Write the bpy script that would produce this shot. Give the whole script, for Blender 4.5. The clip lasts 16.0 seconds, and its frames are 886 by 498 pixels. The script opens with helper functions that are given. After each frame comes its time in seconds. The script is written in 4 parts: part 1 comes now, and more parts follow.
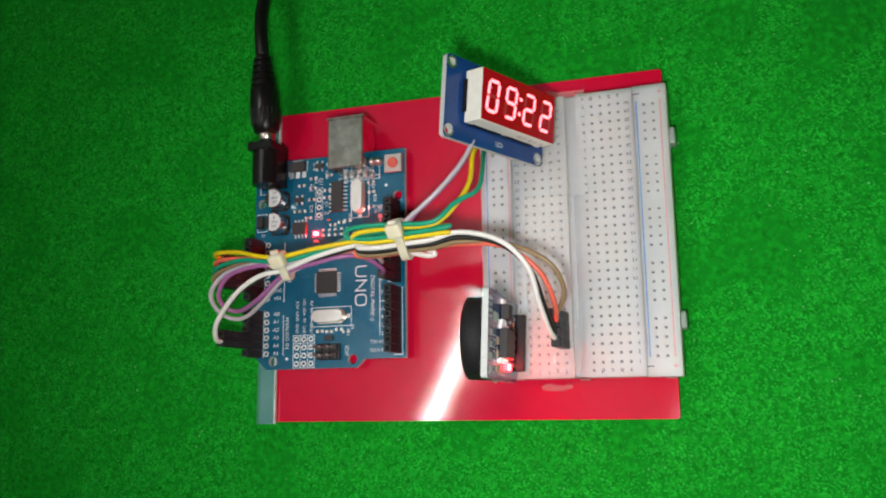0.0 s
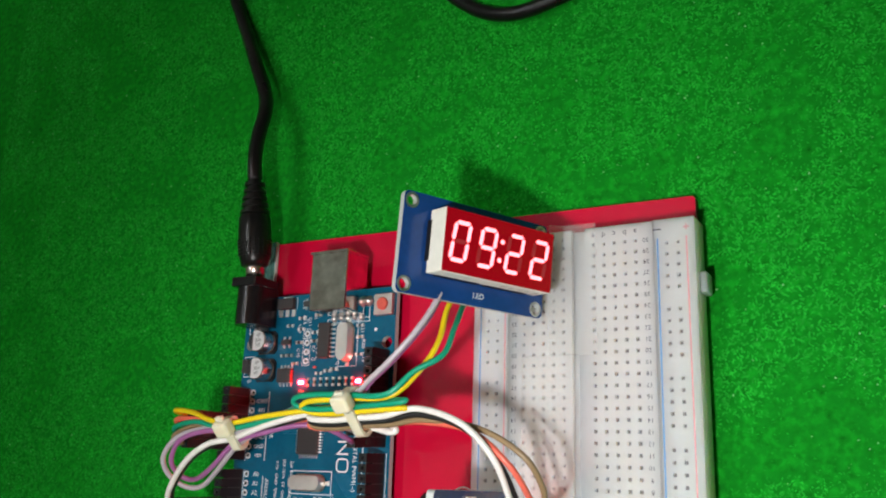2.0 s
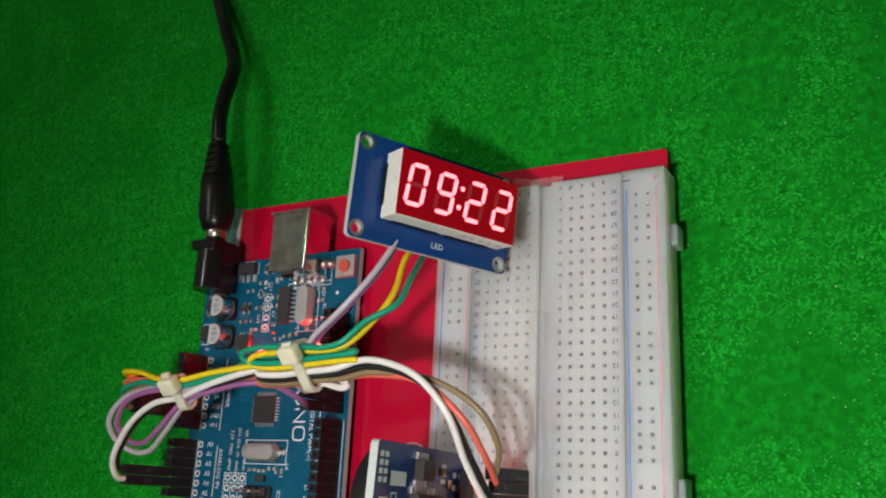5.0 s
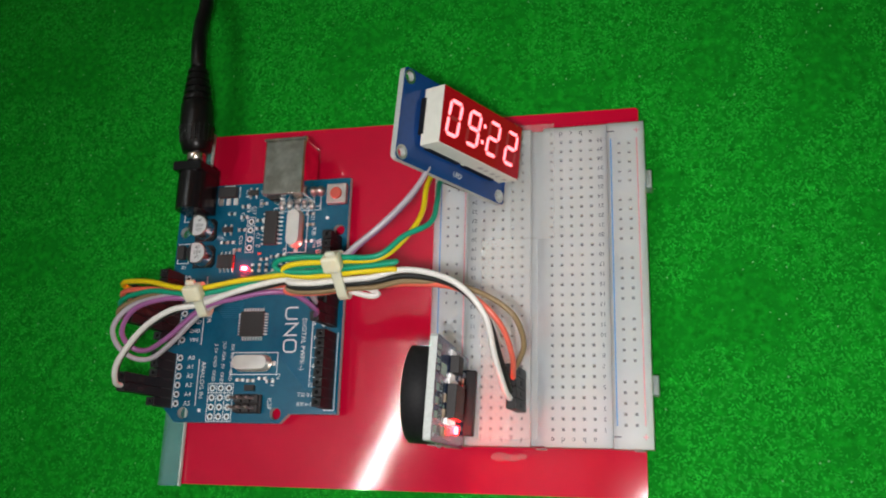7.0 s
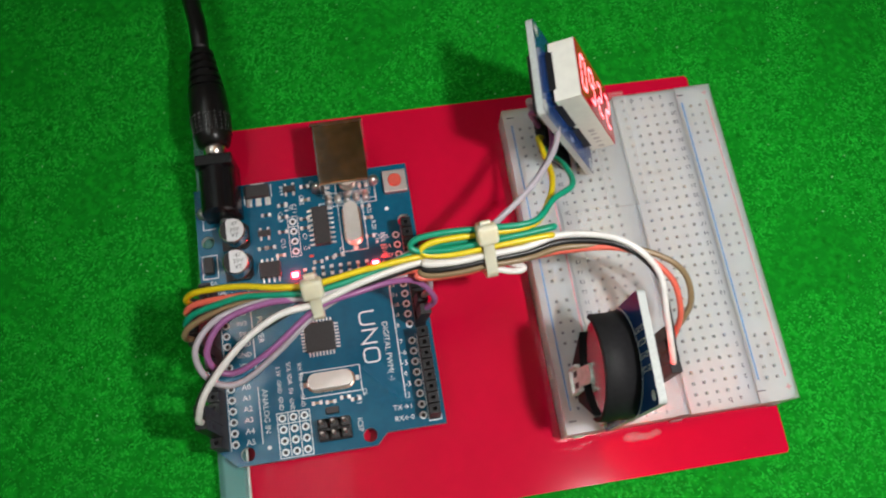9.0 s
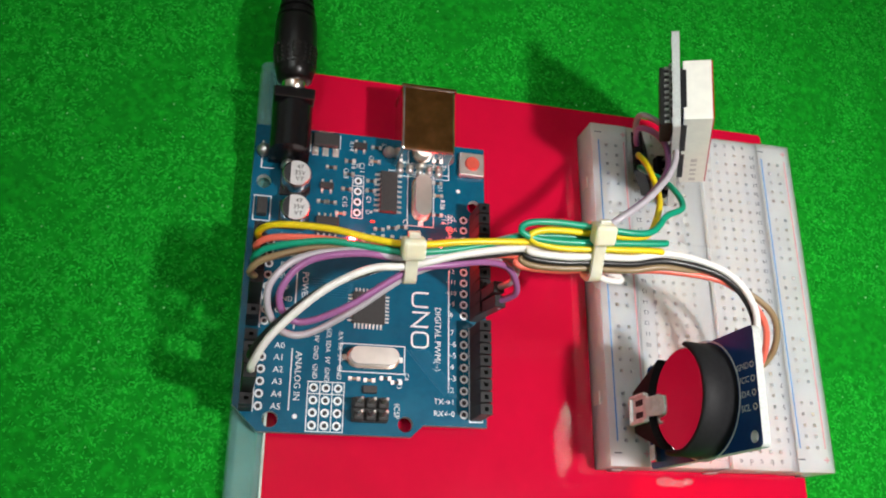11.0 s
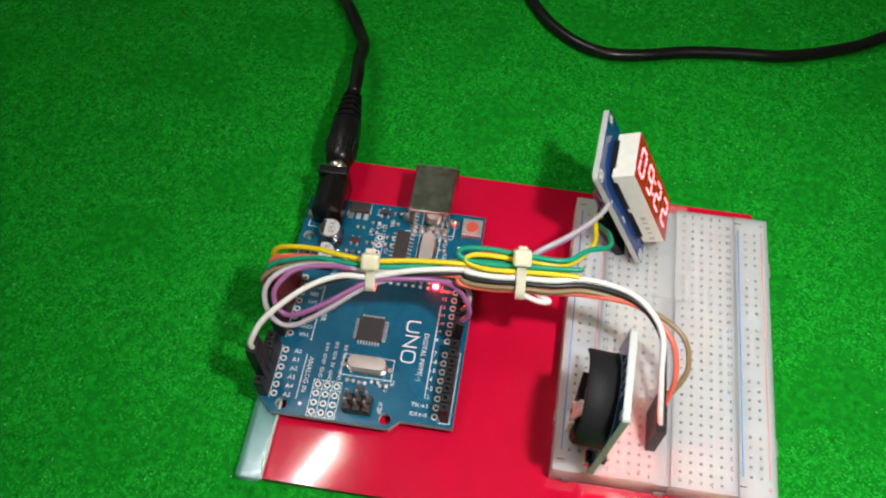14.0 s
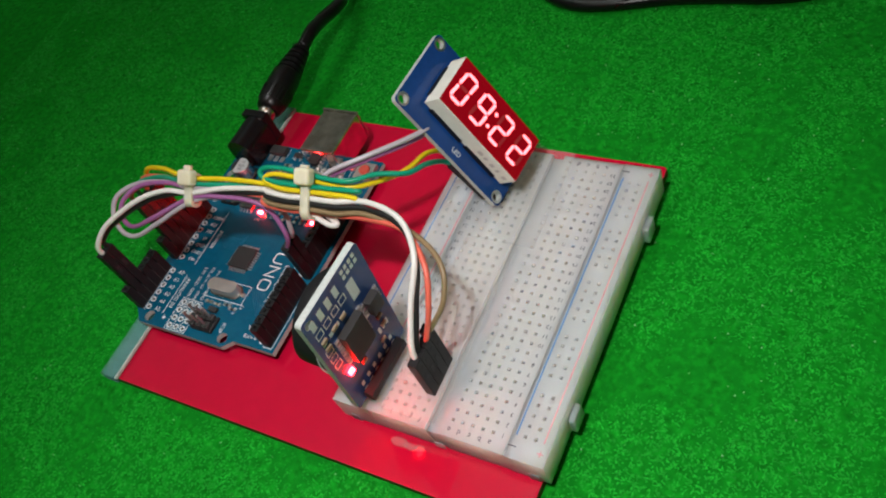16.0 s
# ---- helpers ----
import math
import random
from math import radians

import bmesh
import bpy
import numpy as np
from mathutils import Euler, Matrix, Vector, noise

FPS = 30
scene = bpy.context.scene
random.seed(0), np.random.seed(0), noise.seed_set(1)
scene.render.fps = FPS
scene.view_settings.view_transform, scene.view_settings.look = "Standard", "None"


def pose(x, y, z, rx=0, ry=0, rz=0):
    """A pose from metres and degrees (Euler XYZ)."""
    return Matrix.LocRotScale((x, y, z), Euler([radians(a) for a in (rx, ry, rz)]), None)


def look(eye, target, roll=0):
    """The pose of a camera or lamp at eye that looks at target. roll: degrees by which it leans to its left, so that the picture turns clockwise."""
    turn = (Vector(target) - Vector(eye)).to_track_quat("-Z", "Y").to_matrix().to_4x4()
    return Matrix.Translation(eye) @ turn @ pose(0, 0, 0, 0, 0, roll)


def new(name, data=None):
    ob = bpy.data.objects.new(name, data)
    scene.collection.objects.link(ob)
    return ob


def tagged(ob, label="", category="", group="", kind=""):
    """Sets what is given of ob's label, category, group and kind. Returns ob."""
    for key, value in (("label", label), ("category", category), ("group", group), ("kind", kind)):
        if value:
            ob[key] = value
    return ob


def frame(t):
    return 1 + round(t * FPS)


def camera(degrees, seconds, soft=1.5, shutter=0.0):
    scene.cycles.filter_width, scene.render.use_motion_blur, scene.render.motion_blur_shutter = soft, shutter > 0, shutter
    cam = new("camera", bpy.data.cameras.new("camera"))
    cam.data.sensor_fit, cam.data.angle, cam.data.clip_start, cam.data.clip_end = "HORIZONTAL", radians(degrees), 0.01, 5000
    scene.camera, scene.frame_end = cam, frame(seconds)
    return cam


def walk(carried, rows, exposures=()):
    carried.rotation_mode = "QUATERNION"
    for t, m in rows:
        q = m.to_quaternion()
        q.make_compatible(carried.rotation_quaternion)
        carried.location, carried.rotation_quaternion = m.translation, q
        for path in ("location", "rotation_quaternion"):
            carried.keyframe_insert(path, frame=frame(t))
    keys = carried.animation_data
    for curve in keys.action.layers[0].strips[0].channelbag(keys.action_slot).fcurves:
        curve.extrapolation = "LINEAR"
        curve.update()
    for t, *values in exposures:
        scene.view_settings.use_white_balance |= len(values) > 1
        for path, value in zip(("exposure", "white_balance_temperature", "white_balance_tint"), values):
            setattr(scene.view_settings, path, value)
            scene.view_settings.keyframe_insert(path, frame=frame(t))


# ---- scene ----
cam = camera(55.00, 16.0, soft=2.0, shutter=0.3)
ROWS = [
    (0.0, 0.0787, -0.0449, 0.2485, 9.91, 19.09, -0.87),
    (0.5, 0.0799, -0.0422, 0.2373, 11.86, 21.94, 1.39),
    (1.0, 0.0908, -0.0333, 0.2199, 14.61, 26.48, 2.93),
    (1.5, 0.1039, -0.0203, 0.2037, 15.63, 29.06, 2.55),
    (2.0, 0.1075, -0.0142, 0.1968, 15.75, 29.63, 2.05),
    (2.5, 0.1076, -0.0103, 0.1827, 15.49, 29.36, 1.68),
    (3.0, 0.1051, -0.0070, 0.1712, 15.30, 28.31, 1.31),
    (3.2, 0.1034, -0.0066, 0.1687, 15.20, 27.76, 1.23),
    (5.3, 0.1100, -0.0284, 0.1877, 17.84, 29.54, 3.11),
    (5.5, 0.1063, -0.0289, 0.1937, 16.18, 28.44, 1.79),
    (6.0, 0.1016, -0.0373, 0.2038, 14.85, 24.83, 0.62),
    (6.5, 0.0923, -0.0437, 0.2150, 14.66, 20.16, 0.77),
    (7.0, 0.0691, -0.0456, 0.2198, 15.18, 14.83, 1.65),
    (7.5, 0.0455, -0.0469, 0.2219, 16.32, 8.85, 0.82),
    (8.0, 0.0158, -0.0453, 0.2185, 17.53, 4.56, -4.50),
    (8.5, -0.0040, -0.0452, 0.2130, 17.28, 1.99, -9.40),
    (9.0, -0.0269, -0.0539, 0.2058, 18.34, -1.61, -9.22),
    (9.2, -0.0375, -0.0527, 0.2006, 18.43, -3.75, -8.03),
    (11.3, -0.0723, -0.0583, 0.1825, 20.08, -14.11, 0.59),
    (11.5, -0.0756, -0.0577, 0.1815, 19.92, -14.41, 0.65),
    (12.0, -0.0839, -0.0570, 0.1768, 20.51, -16.15, 1.34),
    (12.5, -0.0798, -0.0576, 0.1778, 21.80, -16.05, 2.34),
    (13.0, -0.0640, -0.0649, 0.2001, 22.26, -10.67, 4.40),
    (13.5, -0.0396, -0.0836, 0.2234, 25.11, -4.72, 6.21),
    (14.0, -0.0062, -0.1042, 0.2198, 31.00, 0.33, 9.07),
    (14.5, 0.0370, -0.1209, 0.2091, 34.50, 4.67, 14.41),
    (15.0, 0.0846, -0.1128, 0.1940, 36.34, 8.76, 19.15),
    (15.5, 0.1079, -0.0987, 0.1790, 36.56, 13.22, 22.15),
    (16.0, 0.1221, -0.0880, 0.1794, 36.63, 17.43, 25.47),
]
EXPOSURES = ((0.0, -0.15), (1.5, 0.0), (2.0, 0.02), (3.0, -0.24), (5.5, -0.33), (6.5, -0.30), (7.5, -0.40), (9.0, -0.10), (11.5, 0.32), (12.5, 0.36), (13.5, 0.24), (14.0, 0.22), (15.0, -0.04), (16.0, -0.24))
walk(cam, [(t, pose(x, y, z, rx, ry, rz)) for t, x, y, z, rx, ry, rz in ROWS], EXPOSURES)

# All sizes below are millimetres from the corner of the microcontroller board; MM and SHIFT lay them into the world.
MM = 0.001
SHIFT = Vector((-70.0, -34.0, 6.8))
FELT, PLATE = -6.8, -4.3      # heights of the felt and of the plate's top


def world(x, y, z):
    return (Vector((x, y, z)) + SHIFT) * MM


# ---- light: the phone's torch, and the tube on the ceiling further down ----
sky = bpy.data.worlds.new("room_air")
sky.use_nodes = True
sky.node_tree.nodes["Background"].inputs[0].default_value = (0.55, 0.6, 0.62, 1)
sky.node_tree.nodes["Background"].inputs[1].default_value = 0.02
scene.world = sky
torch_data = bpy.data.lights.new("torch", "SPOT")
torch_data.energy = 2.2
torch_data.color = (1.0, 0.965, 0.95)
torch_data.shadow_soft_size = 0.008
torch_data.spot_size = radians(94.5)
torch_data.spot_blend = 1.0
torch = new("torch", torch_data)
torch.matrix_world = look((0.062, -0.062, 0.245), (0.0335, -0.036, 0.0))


# ---- materials ----
def material(name, base, rough=0.5, metal=0.0, var=0.12, scale=900.0, bump=0.0, bump_scale=None, other=None, other_scale=120.0,
             other_edge=(0.45, 0.65), spec=0.5, coat=0.0, through_light=0.0, ior=1.45, sss=0.0, depth=0.004, glow=None, power=0.0, island=0.0, rough_var=0.0, alpha=1.0):
    m = bpy.data.materials.new(name)
    m.use_nodes = True
    n, l = m.node_tree.nodes, m.node_tree.links
    p = n["Principled BSDF"]
    geo = n.new("ShaderNodeNewGeometry")
    place = n.new("ShaderNodeTexCoord")
    fine = n.new("ShaderNodeTexNoise")
    fine.inputs["Scale"].default_value = scale
    fine.inputs["Detail"].default_value = 4
    l.new(place.outputs["Object"], fine.inputs["Vector"])
    ramp = n.new("ShaderNodeMapRange")
    ramp.inputs["From Min"].default_value, ramp.inputs["From Max"].default_value = 0.25, 0.75
    ramp.inputs["To Min"].default_value, ramp.inputs["To Max"].default_value = 1 - var, 1 + var
    l.new(fine.outputs["Fac"], ramp.inputs["Value"])
    mix = n.new("ShaderNodeMix")
    mix.data_type, mix.blend_type = "RGBA", "MULTIPLY"
    mix.inputs["Factor"].default_value = 1.0
    mix.inputs["A"].default_value = (*base, 1)
    l.new(ramp.outputs["Result"], mix.inputs["B"])
    out = mix.outputs["Result"]
    coarse = n.new("ShaderNodeTexNoise")
    coarse.inputs["Scale"].default_value = other_scale
    coarse.inputs["Detail"].default_value = 5
    l.new(place.outputs["Object"], coarse.inputs["Vector"])
    if other:
        edge = n.new("ShaderNodeMapRange")
        edge.inputs["From Min"].default_value, edge.inputs["From Max"].default_value = other_edge
        l.new(coarse.outputs["Fac"], edge.inputs["Value"])
        blend = n.new("ShaderNodeMix")
        blend.data_type = "RGBA"
        l.new(edge.outputs["Result"], blend.inputs["Factor"])
        l.new(out, blend.inputs["A"])
        blend.inputs["B"].default_value = (*other, 1)
        out = blend.outputs["Result"]
    if island:
        each = n.new("ShaderNodeMapRange")
        each.inputs["To Min"].default_value, each.inputs["To Max"].default_value = 1 - island, 1 + island
        l.new(geo.outputs["Random Per Island"], each.inputs["Value"])
        tone = n.new("ShaderNodeMix")
        tone.data_type, tone.blend_type = "RGBA", "MULTIPLY"
        tone.inputs["Factor"].default_value = 1.0
        l.new(out, tone.inputs["A"])
        l.new(each.outputs["Result"], tone.inputs["B"])
        out = tone.outputs["Result"]
    l.new(out, p.inputs["Base Color"])
    p.inputs["Metallic"].default_value = metal
    p.inputs["Specular IOR Level"].default_value = spec
    p.inputs["Coat Weight"].default_value = coat
    p.inputs["Coat Roughness"].default_value = 0.12
    p.inputs["Transmission Weight"].default_value = through_light
    p.inputs["IOR"].default_value = ior
    p.inputs["Alpha"].default_value = alpha
    if sss:
        p.inputs["Subsurface Weight"].default_value = sss
        p.inputs["Subsurface Radius"].default_value = (1, 0.85, 0.7)
        p.inputs["Subsurface Scale"].default_value = depth
    r = n.new("ShaderNodeMapRange")
    r.inputs["To Min"].default_value, r.inputs["To Max"].default_value = max(0.02, rough - rough_var), min(1, rough + rough_var)
    l.new(coarse.outputs["Fac"], r.inputs["Value"])
    l.new(r.outputs["Result"], p.inputs["Roughness"])
    if bump:
        grain = n.new("ShaderNodeTexNoise")
        grain.inputs["Scale"].default_value = bump_scale or scale
        grain.inputs["Detail"].default_value = 3
        l.new(place.outputs["Object"], grain.inputs["Vector"])
        b = n.new("ShaderNodeBump")
        b.inputs["Strength"].default_value = bump
        b.inputs["Distance"].default_value = 0.0003
        l.new(grain.outputs["Fac"], b.inputs["Height"])
        l.new(b.outputs["Normal"], p.inputs["Normal"])
    if glow:
        p.inputs["Emission Color"].default_value = (*glow, 1)
        p.inputs["Emission Strength"].default_value = power
    return m


FELT_M = material("green_felt", (0.006, 0.240, 0.013), 0.95, var=0.5, scale=480, bump=0.6, bump_scale=900, other=(0.005, 0.205, 0.012), other_scale=230, spec=0.05)
FIBRE_M = material("felt_fibre", (0.010, 0.365, 0.022), 0.75, var=0.26, scale=210, island=0.26, spec=0.16)
LINT_M = material("pale_lint", (0.16, 0.52, 0.17), 0.7, island=0.3)
RED_M = material("red_acrylic", (0.57, 0.004, 0.036), 0.075, var=0.05, scale=200, other=(0.52, 0.004, 0.031), other_scale=30, bump=0.02, bump_scale=150, rough_var=0.035)
RED_EDGE_M = material("sawn_red_edge", (0.16, 0.004, 0.008), 0.5, var=0.3, scale=1500)
CLEAR_M = material("clear_plastic", (0.20, 0.46, 0.42), 0.10, var=0.25, scale=160, other=(0.10, 0.36, 0.33), other_scale=60, rough_var=0.06, alpha=0.48, coat=0.6, spec=0.8)
# Pale colour in place of the highlight along the clear strip's lip.
LIP_SHINE_M = material("pale_lip_highlight", (0.66, 0.72, 0.66), 0.25, var=0.25, scale=300, alpha=0.85)
TAPE_M = material("clear_tape", (0.92, 0.92, 0.90), 0.10, var=0.02, bump=0.9, bump_scale=350, alpha=0.13, spec=1.0)
FILM_M = material("hazy_clear_film", (0.86, 0.87, 0.82), 0.14, var=0.03, bump=1.0, bump_scale=420, alpha=0.085, spec=1.0, rough_var=0.08)
PCB_M = material("blue_solder_mask", (0.003, 0.092, 0.165), 0.21, var=0.12, scale=700, other=(0.003, 0.108, 0.186), other_scale=200, bump=0.03, bump_scale=900, rough_var=0.08, spec=0.45)
NAVY_M = material("navy_solder_mask", (0.010, 0.052, 0.20), 0.2, var=0.1, scale=800, other=(0.010, 0.058, 0.23), other_scale=150, rough_var=0.05)
EDGE_M = material("fibreglass_edge", (0.50, 0.54, 0.52), 0.6, var=0.15, scale=2500)
SILK_M = material("white_screen_print", (0.74, 0.82, 0.84), 0.5, var=0.12, scale=2500)
BLACK_M = material("black_plastic", (0.010, 0.010, 0.011), 0.45, var=0.25, scale=1200, bump=0.06, rough_var=0.08, spec=0.3)
JACK_M = material("glossy_black_moulding", (0.007, 0.007, 0.008), 0.24, var=0.25, scale=900, bump=0.04, rough_var=0.06)
HOLDER_M = material("matt_black_moulding", (0.012, 0.012, 0.013), 0.62, var=0.25, scale=1200, bump=0.08, rough_var=0.08, spec=0.25)
MATT_M = material("black_rubber", (0.006, 0.006, 0.006), 0.30, var=0.3, scale=900, bump=0.10, bump_scale=1800, rough_var=0.1, spec=0.4)
CHIP_M = material("moulded_epoxy", (0.032, 0.030, 0.030), 0.55, var=0.2, scale=2500, bump=0.15, bump_scale=4000)
STEEL_M = material("tinned_steel", (0.70, 0.64, 0.58), 0.24, metal=1.0, var=0.08, scale=250, other=(0.52, 0.46, 0.40), other_scale=160, rough_var=0.10, bump=0.06, bump_scale=300)
SHELL_M = material("smudged_steel_shell", (0.88, 0.84, 0.80), 0.11, metal=1.0, var=0.18, scale=420, other=(0.60, 0.55, 0.50), other_scale=230, other_edge=(0.40, 0.62), rough_var=0.07, bump=0.08, bump_scale=260)
SATIN_M = material("satin_steel", (0.50, 0.47, 0.44), 0.5, metal=0.9, var=0.10, scale=400, rough_var=0.08)
SOLDER_M = material("solder", (0.76, 0.76, 0.74), 0.38, metal=1.0, var=0.1, scale=900, bump=0.2, bump_scale=1500)
CANW_M = material("capacitor_top", (0.68, 0.69, 0.69), 0.36, metal=0.3, var=0.06)
CAN_M = material("aluminium_can", (0.74, 0.73, 0.71), 0.24, metal=1.0, var=0.05)
CRYSTAL_M = material("satin_crystal_can", (0.64, 0.62, 0.58), 0.36, metal=0.8, var=0.05, scale=500, rough_var=0.06)
INK_M = material("black_ink", (0.02, 0.02, 0.022), 0.6, var=0.2, scale=2500)
GREY_INK_M = material("grey_ink", (0.085, 0.08, 0.078), 0.6, var=0.35, scale=2500)
BLUE_INK_M = material("blue_ink", (0.10, 0.33, 0.66), 0.5, var=0.2, scale=1500)
PINK_INK_M = material("red_ink", (0.80, 0.34, 0.36), 0.5, var=0.2, scale=1500)
MILK_M = material("milky_plastic", (0.80, 0.80, 0.745), 0.42, var=0.03, scale=250, other=(0.76, 0.76, 0.705), other_scale=90, bump=0.05, bump_scale=700, sss=0.95, depth=0.022, rough_var=0.06)
# Hole floors: one grey for the metal contacts and the shade down there.
PIT_M = material("shaded_contact_pit", (0.22, 0.215, 0.205), 0.5, var=0.2)
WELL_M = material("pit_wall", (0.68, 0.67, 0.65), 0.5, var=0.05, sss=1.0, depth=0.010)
TRACE_M = material("masked_copper_track", (0.006, 0.15, 0.27), 0.3, var=0.1)
IVORY_M = material("ivory_plastic", (0.80, 0.80, 0.70), 0.45, var=0.05, scale=500)
NYLON_M = material("natural_nylon", (0.80, 0.74, 0.54), 0.32, var=0.10, scale=300, sss=0.8, depth=0.003, rough_var=0.08)
# Halo of the lit segments, put into the filter face as faint emission.
FACE_HALO_M = material("red_filter_halo", (0.18, 0.002, 0.006), 0.16, var=0.08, scale=400, spec=0.4, glow=(1, 0.0, 0.02), power=0.17)
SEG_ON_M = material("lit_segment", (0.8, 0.2, 0.2), 0.4, var=0.0, glow=(1.0, 0.15, 0.18), power=4.4)
# Segments that are off still get a little added red emission.
SEG_OFF_GLOW_M = material("unlit_segment_glow", (0.30, 0.02, 0.025), 0.4, var=0.1, glow=(1, 0.05, 0.06), power=0.10)
SIGNAL_M = material("lit_module_led", (0.9, 0.4, 0.4), 0.3, var=0.0, glow=(1.0, 0.002, 0.003), power=1700 * 0.28)
LED_M = material("lit_red_led", (0.9, 0.4, 0.4), 0.3, var=0.0, glow=(1.0, 0.002, 0.003), power=1250)
RESIST_M = material("ceramic_tan", (0.32, 0.24, 0.16), 0.5, var=0.2, scale=2000)
BUTTON_M = material("orange_button", (0.62, 0.09, 0.06), 0.4, var=0.1)
NICKEL_M = material("polished_coin_cell", (0.50, 0.49, 0.48), 0.13, metal=1.0, var=0.04, scale=300, rough_var=0.03)
CEILING_M = material("varnished_wood_ceiling", (0.85, 0.31, 0.10), 0.8, var=0.10, scale=6, other=(0.74, 0.26, 0.08), other_scale=2.0)
PAINT_M = material("pale_ceiling_paint", (0.78, 0.77, 0.74), 0.9, var=0.05, scale=3, other=(0.72, 0.71, 0.68), other_scale=1.0)
WALL_M = material("painted_wall", (0.55, 0.52, 0.47), 0.9, var=0.06, scale=3, other=(0.50, 0.47, 0.42), other_scale=1.0)
TUBE_M = material("glowing_tube", (0.9, 0.9, 0.9), 0.4, var=0.0, glow=(0.95, 1.0, 1.0), power=105.0)
WIRES = {}
for shade, rgb in (("yellow", (0.78, 0.60, 0.01)), ("green", (0.004, 0.30, 0.17)), ("white", (0.80, 0.78, 0.74)), ("black", (0.018, 0.018, 0.018)),
                   ("orange", (0.80, 0.15, 0.10)), ("brown", (0.27, 0.19, 0.10)), ("purple", (0.33, 0.12, 0.30)), ("grey", (0.46, 0.42, 0.46))):
    WIRES[shade] = material(shade + "_insulation", rgb, 0.32, var=0.07, scale=600, bump=0.05, bump_scale=500, rough_var=0.05)


# ---- building helpers ----
def thing(name, base, label, category, group="", kind=""):
    ob = new(name)
    ob.location = world(*base)
    return tagged(ob, label, category, group, kind)


def part(name, bm, mat, parent, label="", smooth=False, kind=""):
    root = parent
    while root.parent:
        root = root.parent
    for v in bm.verts:
        v.co = (v.co + SHIFT) * MM - root.location
    for f in bm.faces:
        f.smooth = smooth
    me = bpy.data.meshes.new(name)
    bm.to_mesh(me)
    bm.free()
    for m in (mat if isinstance(mat, (list, tuple)) else [mat]):
        me.materials.append(m)
    ob = new(name, me)
    ob.parent = parent
    return tagged(ob, label, kind=kind)


def box(x0, x1, y0, y1, z0, z1, bevel=0.0, bm=None, seg=2):
    made = bmesh.new()
    bmesh.ops.create_cube(made, size=1, matrix=Matrix.Translation(((x0 + x1) / 2, (y0 + y1) / 2, (z0 + z1) / 2)) @ Matrix.Diagonal((x1 - x0, y1 - y0, z1 - z0, 1)))
    if bevel:
        bmesh.ops.bevel(made, geom=made.edges[:], offset=bevel, segments=seg, affect="EDGES", profile=0.5)
    return joined(bm, made)


def joined(bm, made):
    if bm is None:
        return made
    at = {v: bm.verts.new(v.co) for v in made.verts}
    for f in made.faces:
        g = bm.faces.new([at[v] for v in f.verts])
        g.material_index = f.material_index
    made.free()
    return bm


def moved(bm, m):
    bmesh.ops.transform(bm, matrix=m, verts=bm.verts[:])
    return bm


def lathe(profile, centre, axis="z", seg=24, bm=None, caps=True):
    """A turned body: profile of (radius, height along the axis)."""
    turn = {"z": Matrix.Identity(4), "y": Matrix.Rotation(radians(-90), 4, "X"), "x": Matrix.Rotation(radians(90), 4, "Y")}[axis]
    made = bmesh.new()
    rings = []
    for r, h in profile:
        rings.append([made.verts.new((r * math.cos(2 * math.pi * k / seg), r * math.sin(2 * math.pi * k / seg), h)) for k in range(seg)])
    for a, b in zip(rings, rings[1:]):
        for k in range(seg):
            made.faces.new((a[k], a[(k + 1) % seg], b[(k + 1) % seg], b[k]))
    if caps:
        made.faces.new(list(reversed(rings[0])))
        made.faces.new(rings[-1])
    moved(made, Matrix.Translation(centre) @ turn)
    return joined(bm, made)


def glide(points, steps=8):
    """A smooth line through the points."""
    pts = [Vector(p) for p in points]
    pts = [pts[0] * 2 - pts[1]] + pts + [pts[-1] * 2 - pts[-2]]
    out = []
    for a, b, c, d in zip(pts, pts[1:], pts[2:], pts[3:]):
        for k in range(steps):
            t = k / steps
            out.append(0.5 * (2 * b + (c - a) * t + (2 * a - 5 * b + 4 * c - d) * t * t + (3 * b - a - 3 * c + d) * t ** 3))
    return out + [pts[-2]]


def tube(points, r, seg=10, steps=8, bm=None, ends=None):
    line = glide(points, steps) if steps > 1 else [Vector(p) for p in points]
    made = bmesh.new()
    side, rings = None, []
    for k, p in enumerate(line):
        way = (line[min(k + 1, len(line) - 1)] - line[max(k - 1, 0)]).normalized()
        if side is None:
            side = way.orthogonal().normalized()
        side = (side - way * side.dot(way)).normalized()
        up = way.cross(side)
        rr = r if ends is None else r * (ends[0] + (ends[1] - ends[0]) * k / (len(line) - 1))
        rings.append([made.verts.new(p + rr * (side * math.cos(2 * math.pi * j / seg) + up * math.sin(2 * math.pi * j / seg))) for j in range(seg)])
    for a, b in zip(rings, rings[1:]):
        for j in range(seg):
            made.faces.new((a[j], a[(j + 1) % seg], b[(j + 1) % seg], b[j]))
    made.faces.new(list(reversed(rings[0])))
    made.faces.new(rings[-1])
    return joined(bm, made)


